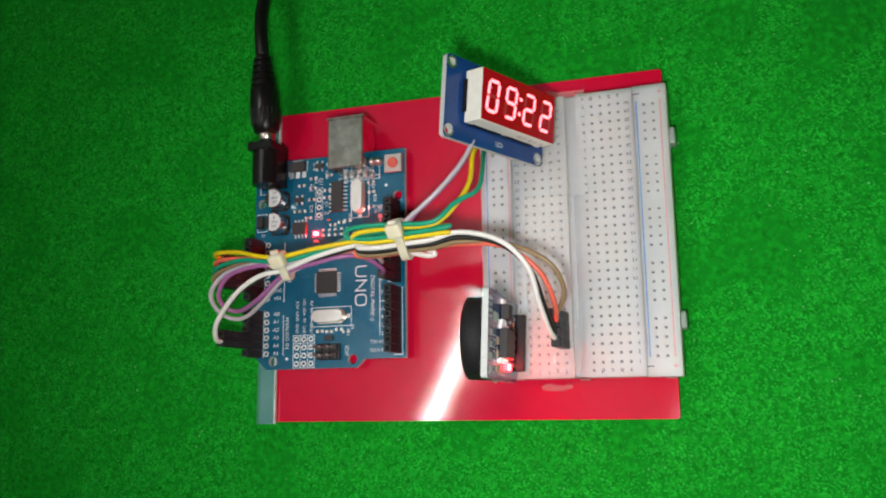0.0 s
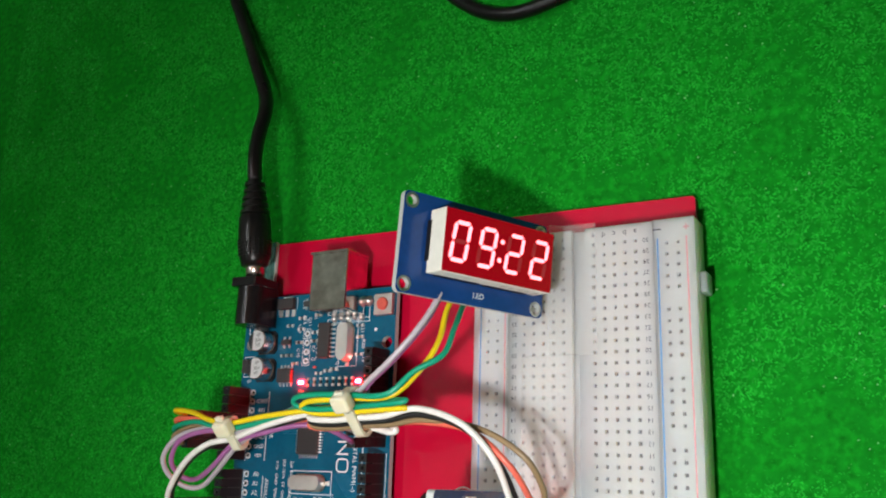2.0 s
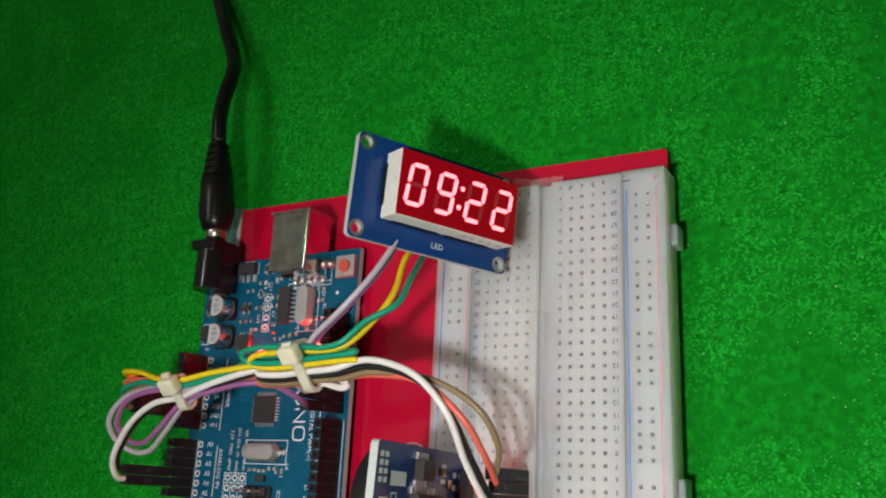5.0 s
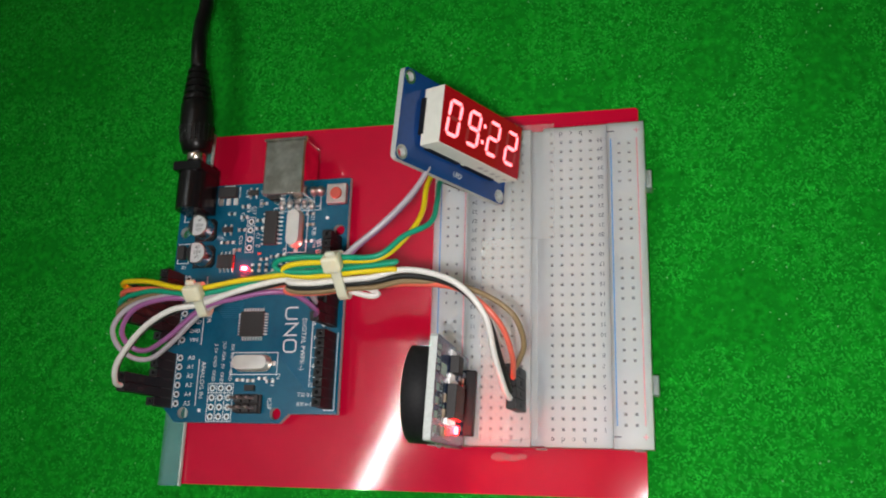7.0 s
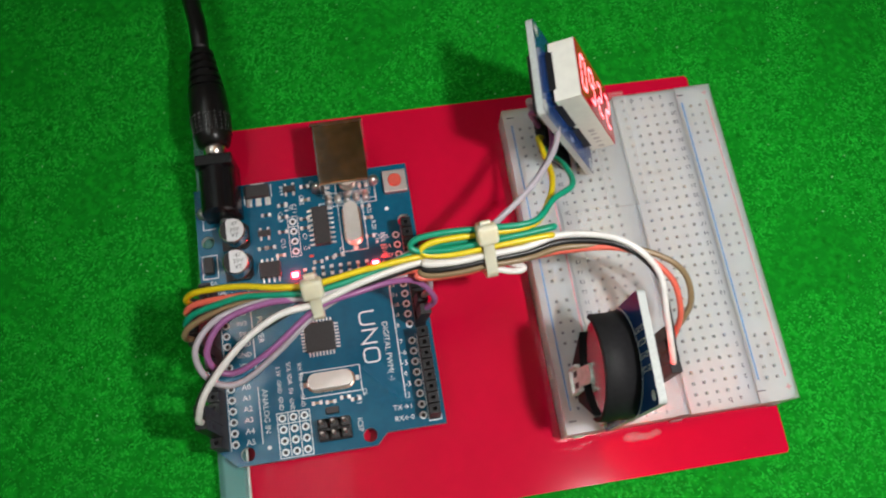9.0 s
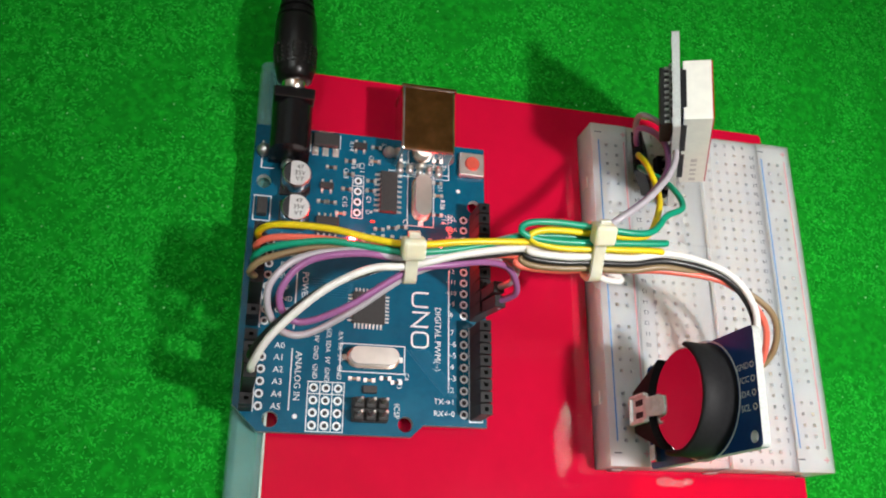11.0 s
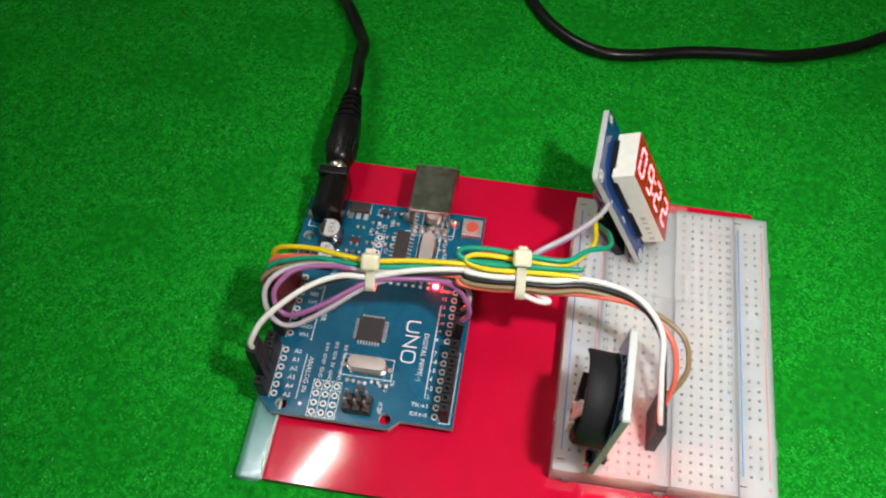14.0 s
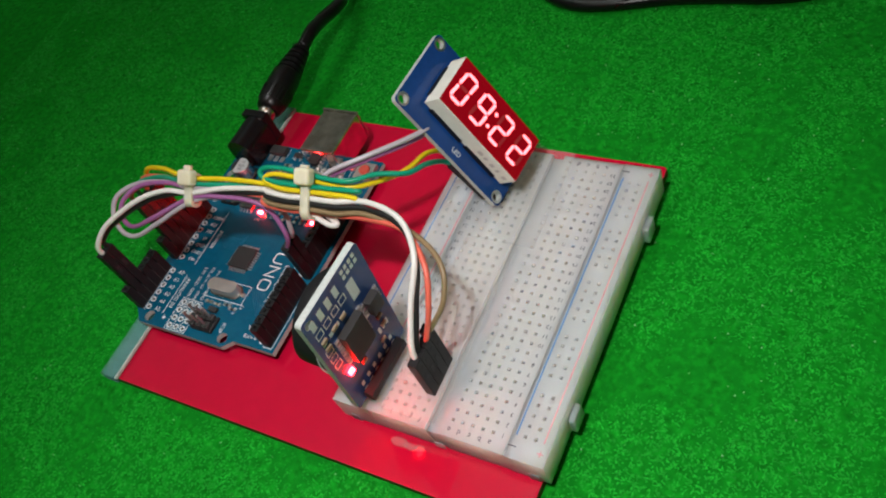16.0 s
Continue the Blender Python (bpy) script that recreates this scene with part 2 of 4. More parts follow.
def slab(outline, z0, z1, holes=(), seg=20):
    """A sheet with round holes (x, y, radius), from z0 to z1: material 0 on the faces, 1 on the edges."""
    made = bmesh.new()
    loops = [outline] + [[(x + r * math.cos(2 * math.pi * k / seg), y + r * math.sin(2 * math.pi * k / seg)) for k in range(seg)] for x, y, r in holes]
    edges, rings = [], []
    for loop in loops:
        vs = [made.verts.new((x, y, z1)) for x, y in loop]
        edges += [made.edges.new((vs[k], vs[(k + 1) % len(vs)])) for k in range(len(vs))]
        rings.append(vs)
    bmesh.ops.triangle_fill(made, use_beauty=True, use_dissolve=False, edges=edges, normal=(0, 0, 1))
    tops = made.faces[:]
    low = {v: made.verts.new((v.co.x, v.co.y, z0)) for v in made.verts[:]}
    for f in tops:
        made.faces.new([low[v] for v in reversed(f.verts)])
    for vs in rings:
        for k in range(len(vs)):
            a, b = vs[k], vs[(k + 1) % len(vs)]
            made.faces.new((a, low[a], low[b], b)).material_index = 1
    bmesh.ops.recalc_face_normals(made, faces=made.faces[:])
    return made


def rounded(x0, x1, y0, y1, r, seg=5):
    out = []
    for cx, cy, a in ((x1 - r, y1 - r, 0), (x0 + r, y1 - r, 90), (x0 + r, y0 + r, 180), (x1 - r, y0 + r, 270)):
        out += [(cx + r * math.cos(radians(a + 90 * k / seg)), cy + r * math.sin(radians(a + 90 * k / seg))) for k in range(seg + 1)]
    return out


LETTERS = {}


def writing(bm, text, m, size=1.0, align="CENTER", thick=0.0):
    """Adds flat letters of that height, laid by the pose m (its x is the reading direction)."""
    key = (text, align)
    if key not in LETTERS:
        curve = bpy.data.curves.new("letters", "FONT")
        curve.body, curve.align_x, curve.align_y, curve.resolution_u = text, align, "CENTER", 2
        ob = bpy.data.objects.new("letters", curve)
        scene.collection.objects.link(ob)
        LETTERS[key] = bpy.data.meshes.new_from_object(ob.evaluated_get(bpy.context.evaluated_depsgraph_get()))
        bpy.data.objects.remove(ob)
        bpy.data.curves.remove(curve)
    me = LETTERS[key]
    at = [bm.verts.new(m @ (v.co * size * 1.4)) for v in me.vertices]
    for f in me.polygons:
        bm.faces.new([at[k] for k in f.vertices])
    return bm


def flat(bm, x0, x1, y0, y1, z, m=None):
    vs = [Vector(p) for p in ((x0, y0, z), (x1, y0, z), (x1, y1, z), (x0, y1, z))]
    bm.faces.new([bm.verts.new(m @ v if m else v) for v in vs])
    return bm


def ring(bm, x, y, z, r0, r1, seg=14, m=None):
    pts = [[Vector((x + r * math.cos(2 * math.pi * k / seg), y + r * math.sin(2 * math.pi * k / seg), z)) for k in range(seg)] for r in (r0, r1)]
    a, b = [[bm.verts.new(m @ p if m else p) for p in q] for q in pts]
    for k in range(seg):
        bm.faces.new((a[k], b[k], b[(k + 1) % seg], a[(k + 1) % seg]))
    return bm


def outline(bm, x0, x1, y0, y1, z, w=0.18, m=None):
    for a in ((x0, x1, y0, y0 + w), (x0, x1, y1 - w, y1), (x0, x0 + w, y0 + w, y1 - w), (x1 - w, x1, y0 + w, y1 - w)):
        flat(bm, *a, z, m)
    return bm

# ---- the room, closed around ----
def shell(name, x0, x1, y0, y1, z0, z1, mat, label, category):
    ob = new(name)
    ob.location = world((x0 + x1) / 2, (y0 + y1) / 2, z0)
    tagged(ob, label, category, kind="structure")
    part(name + "_face", box(x0, x1, y0, y1, z0, z1), mat, ob, kind="structure")
    return ob


shell("wall_north", -2500, 2500, 2500, 2600, -800, 2950, WALL_M, "plain beige painted wall behind the table", "wall")
shell("wall_south", -2500, 2500, -2600, -2500, -800, 2950, WALL_M, "plain beige painted wall across the room", "wall")
shell("wall_east", 2500, 2600, -2600, 2600, -800, 2950, WALL_M, "plain beige painted wall", "wall")
shell("wall_west", -2600, -2500, -2600, 2600, -800, 2950, WALL_M, "plain beige painted wall", "wall")
shell("ceiling", -180, 2600, -2600, 2600, 2950, 3050, CEILING_M, "brown varnished wooden ceiling over the table", "ceiling")
shell("ceiling_west", -2600, -180, -2600, 2600, 2950, 3050, PAINT_M, "plain pale painted part of the ceiling", "ceiling")

tube_lamp = thing("tube_light", (-600, 230, 2950), "white fluorescent tube hanging from the ceiling, switched on", "tube light")
TURN = Matrix.Translation((-600, 230, 0)) @ Matrix.Rotation(radians(-25.5), 4, "Z")
part("batten", moved(box(-14, 14, -620, 530, 2262, 2292, 4), TURN), IVORY_M, tube_lamp)
part("tube", moved(lathe([(6, -600), (14, -598), (14, 508), (6, 510)], (0, 0, 2205), "y", 20), TURN), TUBE_M, tube_lamp, "glowing white glass tube", True)
for end in (-600, 495):
    part("lamp_holder", moved(box(-12, 12, end, end + 15, 2188, 2262, 2), TURN), IVORY_M, tube_lamp)

for end in (-420, 420):
    part("hanging_rod", moved(lathe([(5, 2291), (5, 2949.9)], (0, end, 0), "z", 10), TURN), IVORY_M, tube_lamp)

# ---- felt ----
rng = np.random.default_rng(4)
ground = new("ground")
tagged(ground, "bright green felt cloth covering the whole table top", "felt cloth", kind="structure")
ground.location = world(80, 40, FELT)
sheet = bmesh.new()
span = 2500
lines = [-span, -1200, -600] + [-350 + 7 * k for k in range(101)] + [600, 1200, span]
grid = [[sheet.verts.new((80 + x, 40 + y, FELT - 0.35 + (0.35 * noise.noise((x / 22, y / 22, 0)) if abs(x) < 360 and abs(y) < 360 else 0))) for x in lines] for y in lines]
for a, b in zip(grid, grid[1:]):
    for k in range(len(lines) - 1):
        sheet.faces.new((a[k], a[k + 1], b[k + 1], b[k]))
part("cloth", sheet, FELT_M, ground, smooth=True, kind="structure")


def pile(count, x0, x1, y0, y1, skip):
    """Short loose fibres of the cloth's nap, as one mesh of thin blades."""
    x, y = rng.uniform(x0, x1, count), rng.uniform(y0, y1, count)
    keep = ~((x > skip[0]) & (x < skip[1]) & (y > skip[2]) & (y < skip[3]))
    x, y = x[keep], y[keep]
    n = len(x)
    a, lift, size = rng.uniform(0, 2 * np.pi, n), rng.uniform(0.05, 0.34, n), rng.uniform(0.4, 1.05, n)
    way = np.c_[np.cos(a) * np.cos(lift), np.sin(a) * np.cos(lift), np.sin(lift)] * size[:, None]
    side = np.c_[-np.sin(a), np.cos(a), 0 * a] * rng.uniform(0.13, 0.25, n)[:, None]
    foot = np.c_[x, y, np.full(n, FELT - 0.35)]
    bend = np.c_[np.cos(a - 0.7), np.sin(a - 0.7), -0.2 + 0 * a] * (size * 0.3)[:, None]
    pts = np.stack([foot - side, foot + side, foot + way * 0.6 + side * 0.7, foot + way + bend], 1).reshape(-1, 3)
    pts = (pts + np.array(SHIFT)) * MM - np.array(ground.location)
    me = bpy.data.meshes.new("nap")
    me.vertices.add(4 * n)
    me.vertices.foreach_set("co", pts.ravel())
    me.loops.add(4 * n)
    me.loops.foreach_set("vertex_index", np.arange(4 * n))
    me.polygons.add(n)
    me.polygons.foreach_set("loop_start", np.arange(n) * 4)
    me.update(calc_edges=True)
    me.materials.append(FIBRE_M)
    ob = new("nap", me)
    ob.parent = ground
    return tagged(ob, "loose green fibres of the felt", kind="stuff")


pile(290000, -150, 300, -110, 270, (8, 130, -14, 83))
lint = bmesh.new()
for k in range(1500):
    x, y = rng.uniform(-140, 290), rng.uniform(-100, 260)
    if 0 < x < 136 and -18 < y < 88:
        continue
    a, s = rng.uniform(0, 6.28), rng.uniform(0.10, 0.30)
    lint.faces.new([lint.verts.new((x + s * math.cos(a + b) * (0.5 if b > 3 else 1), y + s * math.sin(a + b), FELT + 0.35 + 0.2 * (b > 2))) for b in (0, 1.5, 3.0, 4.6)])
part("lint", lint, LINT_M, ground, "pale specks of lint", kind="stuff")

# ---- red plate and its clear edge strip ----
plate = thing("base_plate", (69, 34, FELT), "glossy red acrylic sheet lying on green felt", "plate")
part("sheet", slab([(5.4, -16.4), (131.7, -16.4), (132.4, -15.8), (133.0, 84.2), (132.4, 84.9), (6.4, 86.2)], FELT, PLATE), [RED_M, RED_EDGE_M], plate)
strip = thing("edge_strip", (3, 34, FELT), "clear plastic slide-on strip along the red plate's edge", "edge strip")
prof = [(6.6, -3.6), (2.0, -3.5), (0.9, -4.0), (0.6, -5.0), (0.9, -6.0), (2.0, -6.4), (5.2, -6.4), (5.2, -6.75), (1.6, -6.75), (0.2, -6.3), (-0.3, -5.0), (0.1, -3.4), (1.4, -2.6), (6.6, -2.7)]
made = bmesh.new()
ends = [[made.verts.new((x, y, z)) for x, z in prof] for y in (-17.0, 86.6)]
for k in range(len(prof)):
    made.faces.new((ends[0][k], ends[0][(k + 1) % len(prof)], ends[1][(k + 1) % len(prof)], ends[1][k]))
made.faces.new(ends[0][::-1])
made.faces.new(ends[1])
bmesh.ops.recalc_face_normals(made, faces=made.faces[:])
part("channel", made, CLEAR_M, strip)
part("lip", box(6.6, 7.15, -17.0, 86.6, -3.7, -2.6, 0.15), LIP_SHINE_M, strip, "lip of the strip, its highlight put in as a pale bar")


# ---- breadboard ----
def panel(x0, x1, y0, y1, z0, z, xs, ys, half=0.37, depth=1.0, bm=None, walls=False):
    """A block from z0 to z whose top has square pits at every x of xs and y of ys: material 0 the block, 1 the pits."""
    made = bm or bmesh.new()
    gx = sorted([x0, x1] + [x + d for x in xs for d in (-half, half)])
    gy = sorted([y0, y1] + [y + d for y in ys for d in (-half, half)])
    pits = {(round(x - half, 4), round(y - half, 4)) for x in xs for y in ys}
    v = {}

    def at(x, y, h):
        key = (round(x, 4), round(y, 4), h)
        if key not in v:
            v[key] = made.verts.new((x, y, h))
        return v[key]

    for xa, xb in zip(gx, gx[1:]):
        for ya, yb in zip(gy, gy[1:]):
            c = [(xa, ya), (xb, ya), (xb, yb), (xa, yb)]
            if (round(xa, 4), round(ya, 4)) in pits:
                for (ax, ay), (bx, by) in zip(c, c[1:] + c[:1]):
                    made.faces.new((at(bx, by, z), at(ax, ay, z), at(ax, ay, z - depth), at(bx, by, z - depth))).material_index = 2 if walls else 1
                made.faces.new([at(x, y, z - depth) for x, y in c]).material_index = 1
            else:
                made.faces.new([at(x, y, z) for x, y in c])
    rim = [(x, y0) for x in gx] + [(x1, y) for y in gy[1:]] + [(x, y1) for x in gx[::-1][1:]] + [(x0, y) for y in gy[::-1][1:-1]]
    for (ax, ay), (bx, by) in zip(rim, rim[1:] + rim[:1]):
        made.faces.new((at(ax, ay, z), at(ax, ay, z0), at(bx, by, z0), at(bx, by, z)))
    made.faces.new([at(x, y, z0) for x, y in rim[::-1]])
    return made


BB = 4.3
PITCH = 2.54
ROW1 = -0.72
rows = [ROW1 + PITCH * k for k in range(30)]
rail_rows = [36.1 + PITCH * (14 - k) for k in range(29) if k % 6 != 5]
LEFT5 = [103.17 - PITCH * k for k in range(5)]
RIGHT5 = [110.79 + PITCH * k for k in range(5)]
board = thing("breadboard", (107, 36, PLATE), "milky white solderless breadboard with thirty rows, on the red plate", "breadboard")
Y0, Y1 = -5.0, 77.3
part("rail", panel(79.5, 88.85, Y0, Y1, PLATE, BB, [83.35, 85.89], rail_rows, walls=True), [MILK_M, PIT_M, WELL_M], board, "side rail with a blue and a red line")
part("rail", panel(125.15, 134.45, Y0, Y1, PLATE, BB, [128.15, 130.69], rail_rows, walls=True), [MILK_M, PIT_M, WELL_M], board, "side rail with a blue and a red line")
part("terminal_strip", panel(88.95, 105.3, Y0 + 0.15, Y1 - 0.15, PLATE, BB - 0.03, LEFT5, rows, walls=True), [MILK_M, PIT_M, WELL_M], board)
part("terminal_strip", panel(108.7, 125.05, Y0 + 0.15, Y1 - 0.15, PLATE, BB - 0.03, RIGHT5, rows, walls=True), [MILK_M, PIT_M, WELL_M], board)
part("ravine", box(105.3, 108.7, Y0 + 0.4, Y1 - 0.4, PLATE, BB - 1.4), MILK_M, board, "groove along the middle")
for y in (10.2, 62.8):
    part("tab", box(134.45, 136.0, y - 2.4, y + 2.4, PLATE, BB - 3.2, 0.4), MILK_M, board)
for x in (83.5, 107.0, 131.0):
    part("tab", box(x - 1.3, x + 1.3, Y0 - 0.35, Y0, PLATE, PLATE + 2.6, 0.15), MILK_M, board)
for y in (10.2, 62.8):
    part("socket", box(79.2, 79.5, y - 1.5, y + 1.5, PLATE + 1.6, BB - 3.6), IVORY_M, board, "pale joining slot")
for x in (81.35, 126.1):
    part("blue_line", box(x - 0.16, x + 0.16, 0.3, 72.9, BB, BB + 0.02), BLUE_INK_M, board)
for x in (88.0, 132.65):
    part("red_line", box(x - 0.15, x + 0.15, 0.3, 72.9, BB, BB + 0.02), PINK_INK_M, board)
legend = bmesh.new()
TURNED = Matrix.Rotation(radians(180), 4, "Z")
for k, y in enumerate(rows):
    for x in (90.55, 123.35):
        writing(legend, str(k + 1), Matrix.Translation((x, y, BB + 0.01)) @ TURNED, 1.05)
for y in (-3.1, 75.2):
    for letter, x in zip("abcde", RIGHT5[::-1]):
        writing(legend, letter, Matrix.Translation((x, y, BB + 0.01)) @ TURNED, 1.35)
    for letter, x in zip("fghij", LEFT5):
        writing(legend, letter, Matrix.Translation((x, y, BB + 0.01)) @ TURNED, 1.35)
for y in (-2.2, 75.0):
    for x in (81.35, 126.1):
        flat(legend, x - 0.9, x + 0.9, y - 0.13, y + 0.13, BB + 0.02)
part("printed_legend", legend, GREY_INK_M, board, "small grey row numbers and column letters")
for y in (-2.2, 75.0):
    for x in (88.0, 132.65):
        plus = flat(bmesh.new(), x - 0.7, x + 0.7, y - 0.12, y + 0.12, BB + 0.02)
        flat(plus, x - 0.12, x + 0.12, y - 0.7, y + 0.7, BB + 0.025)
        part("plus_mark", plus, PINK_INK_M, board)

# ---- microcontroller board ----
uno = thing("microcontroller_board", (27, 34, -4.3), "blue microcontroller board with white print on the red plate", "circuit board")
edge = [(0, 5.2), (5.2, 0), (36.9, 0), (39.5, 2.54), (53.34, 2.54), (53.34, 68.58), (0, 68.58)]
pcb = part("pcb", slab(edge, -1.6, 0, [(2.54, 54.61, 1.6), (50.8, 53.34, 1.6), (7.62, 2.54, 1.6), (35.56, 2.54, 1.6)]), [PCB_M, EDGE_M], uno, "blue fibreglass board with white print")
DIGITAL_HIGH = [26.92 + PITCH * k for k in range(10)]
DIGITAL_LOW = [5.08 + PITCH * k for k in range(8)]
POWER = [22.86 + PITCH * k for k in range(8)]
ANALOG = [5.08 + PITCH * k for k in range(6)]


def socket_row(x, ys):
    row = part("pin_socket", box(x - 1.12, x + 1.12, ys[0] - 1.2, ys[-1] + 1.2, 0.0, 5.4), CHIP_M, uno, "black plastic socket strip of separate cells")
    for y in ys:
        part("cell", panel(x - 1.25, x + 1.25, y - 1.1, y + 1.1, 0.6, 8.5, [x], [y], 0.42, 2.6), [BLACK_M, INK_M], row)
    pins = bmesh.new()
    for y in ys:
        box(x - 0.3, x + 0.3, y - 0.3, y + 0.3, -4.3, -1.6, bm=pins)
    part("solder_tails", pins, SOLDER_M, row)


for x, ys in ((50.8, DIGITAL_HIGH), (50.8, DIGITAL_LOW), (2.54, POWER), (2.54, ANALOG)):
    socket_row(x, ys)

# plated holes beside the sockets
Z = 0.03
spots = [(48.26, y) for y in DIGITAL_HIGH + DIGITAL_LOW] + [(5.08, y) for y in POWER + ANALOG]
spots += [(16.1 + 2.54 * i, 1.62 + 2.58 * j) for i in range(3) for j in range(4)] + [(23.5, 49.2 + 2.6 * k) for k in range(4)]
for x, y in spots:
    eye = ring(bmesh.new(), x, y, Z, 0.50, 0.92)
    for f in ring(eye, x, y, Z + 0.005, 0.0, 0.50).faces[14:]:
        f.material_index = 1
    part("plated_hole", eye, [SILK_M, INK_M], pcb)

silk = bmesh.new()
DOWN = Matrix.Rotation(radians(-90), 4, "Z")


def say(text, x, y, size=1.1, down=False, align="CENTER"):
    writing(silk, text, Matrix.Translation((x, y, Z + 0.01)) @ (DOWN if down else Matrix.Identity(4)), size, align)


def stroke(bm, pts, wide, m):
    line = [Vector((*p, 0)) for p in pts]
    closed = (line[0] - line[-1]).length < 0.01
    rails = []
    for k, p in enumerate(line):
        before = line[-2] if closed and k == 0 else line[max(k - 1, 0)]
        after = line[1] if closed and k == len(line) - 1 else line[min(k + 1, len(line) - 1)]
        ways = [w.normalized() for w in (p - before, after - p) if w.length > 1e-6]
        way = sum(ways, Vector()).normalized()
        reach = wide / 2 / max(0.35, way.dot(ways[0]))
        side = Vector((-way.y, way.x, 0)) * reach
        rails.append((bm.verts.new(m @ (p - side)), bm.verts.new(m @ (p + side))))
    for (a, b), (c, d) in zip(rails, rails[1:]):
        bm.faces.new((a, c, d, b))


NAME = Matrix.Translation((36.6, 31.5, Z)) @ DOWN
stroke(silk, [(0, 3.6), (0, 0.9), (0.3, 0.25), (0.9, 0), (2.3, 0), (2.9, 0.25), (3.2, 0.9), (3.2, 3.6)], 0.42, NAME)
stroke(silk, [(4.5, 0), (4.5, 3.6), (7.7, 0), (7.7, 3.6)], 0.42, NAME)
stroke(silk, [(9.0 + x, y) for x, y in rounded(0, 3.3, 0, 3.6, 1.0, 4) + [(3.3, 2.6)]], 0.42, NAME)
say("DIGITAL PWM(~)", 42.3, 21.3, 1.35, True)
say("ANALOG IN", 12.6, 11.6, 1.35, True)
say("POWER", 13.0, 31.0, 1.35, True)
for k, y in enumerate(DIGITAL_LOW):
    if k > 1:
        say(("~" if k in (3, 5, 6) else "") + str(k), 45.6, y, 1.25)
say("TX\u21921", 43.9, DIGITAL_LOW[1], 1.2)
say("RX\u21900", 43.9, DIGITAL_LOW[0], 1.2)
for k, name in enumerate(("8", "~9", "~10", "~11", "12", "13", "GND", "AREF", "SDA", "SCL")):
    say(name, 45.4, DIGITAL_HIGH[k], 1.05)
for k in range(6):
    say("A" + str(5 - k), 8.6, ANALOG[k], 1.3)
for name, y in zip(("VIN", "GND", "GND", "5V", "3V3", "RES", "IOREF"), POWER):
    say(name, 8.8, y, 1.15)
for k, names in enumerate((("3.3V", "GND", "GND"), ("SCL SDA", "5V", "GND"), ("RX TX", "5V", "GND"))):
    say("  ".join(names), 16.1 + 2.54 * k, 16.4, 1.0, True)
say("ICSP", 33.6, 5.2, 1.2, True)
say("R13", 34.0, 11.0, 1.0, True)
say("C6", 35.6, 12.6, 1.0, True)
for text, x, y in (("C21", 42.6, 57.6), ("R20", 43.2, 53.2), ("C16", 43.5, 49.6), ("SCL SDA", 45.0, 48.0), ("C19", 34.6, 47.4), ("C15", 20.6, 51.6), ("C13", 20.6, 58.6), ("C12", 26.2, 62.4), ("R14", 21.6, 65.6), ("C1", 26.0, 52.6), ("C14", 22.2, 61.2), ("C11", 24.2, 60.4)):
    say(text, x, y, 1.12, True)
for text, x, y in (("J2", 23.4, 60.9), ("P1", 29.3, 66.6), ("Y2", 35.2, 61.2), ("C4", 26.2, 49.6), ("ON", 22.6, 40.6), ("L", 44.4, 43.3), ("D1", 3.2, 44.0)):
    say(text, x, y, 0.95)
for x0, x1, y0, y1 in ((44.7, 44.95, 9.6, 37.2), (11.1, 11.35, 4.4, 17.4), (11.1, 11.35, 21.5, 41.0), (3.95, 4.15, 3.8, 19.0), (3.95, 4.15, 21.4, 41.8), (49.35, 49.5, 3.8, 24.2), (52.25, 52.45, 3.6, 24.2)):
    flat(silk, x0, x1, y0, y1, Z)
flat(silk, 49.4, 52.3, 3.5, 3.75, Z)
outline(silk, 14.8, 22.5, 0.3, 10.7, Z, 0.2)
for a in ((17.3, 17.5, 0.4, 10.6), (19.85, 20.05, 0.4, 10.6), (14.9, 22.4, 8.0, 8.2)):
    flat(silk, *a, Z)
outline(silk, 22.2, 24.8, 47.8, 58.4, Z, 0.16)
flat(silk, 22.3, 24.7, 55.6, 55.8, Z)
outline(silk, 21.2, 35.2, 13.0, 19.2, Z, 0.2)
outline(silk, 34.9, 41.2, 47.2, 60.2, Z, 0.2)
outline(silk, 0.7, 4.5, 45.2, 51.2, Z, 0.2)
outline(silk, 30.4, 44.8, 59.4, 60.7, Z, 0.2)
flat(silk, 44.6, 44.8, 60.7, 66.0, Z)
flat(silk, 1.6, 1.85, 58.0, 64.5, Z)
flat(silk, 1.6, 4.6, 57.8, 58.0, Z)
flat(silk, 12.2, 12.4, 63.0, 67.6, Z)
flat(silk, 18.9, 19.1, 64.4, 67.9, Z)
for x, y in ((12.6, 3.3), (47.0, 57.0)):
    ring(silk, x, y, Z, 0.0, 0.5)
part("screen_print", silk, SILK_M, pcb, "white lettering and outlines")

# thin copper tracks under the mask, fanning out beside the low digital pins
tracks = bmesh.new()
for k in range(7):
    tube([(35.4 + 0.8 * k, 18.6, 0.0), (40.8 + 0.75 * k, 12.4 - 0.2 * k, 0.0), (44.0 + 0.5 * k, 9.0 - 0.1 * k, 0.0)], 0.08, 5, 1, tracks)
for k in range(8):
    tube([(13.8 + 0.5 * k, 33.0 - 0.55 * k, 0.0), (22.0, 33.0 - 0.55 * k, 0.0), (23.4, 34.6 - 0.5 * k, 0.0)], 0.08, 5, 1, tracks)
part("track_pattern", tracks, TRACE_M, pcb, "fine copper tracks under the mask", kind="stuff")


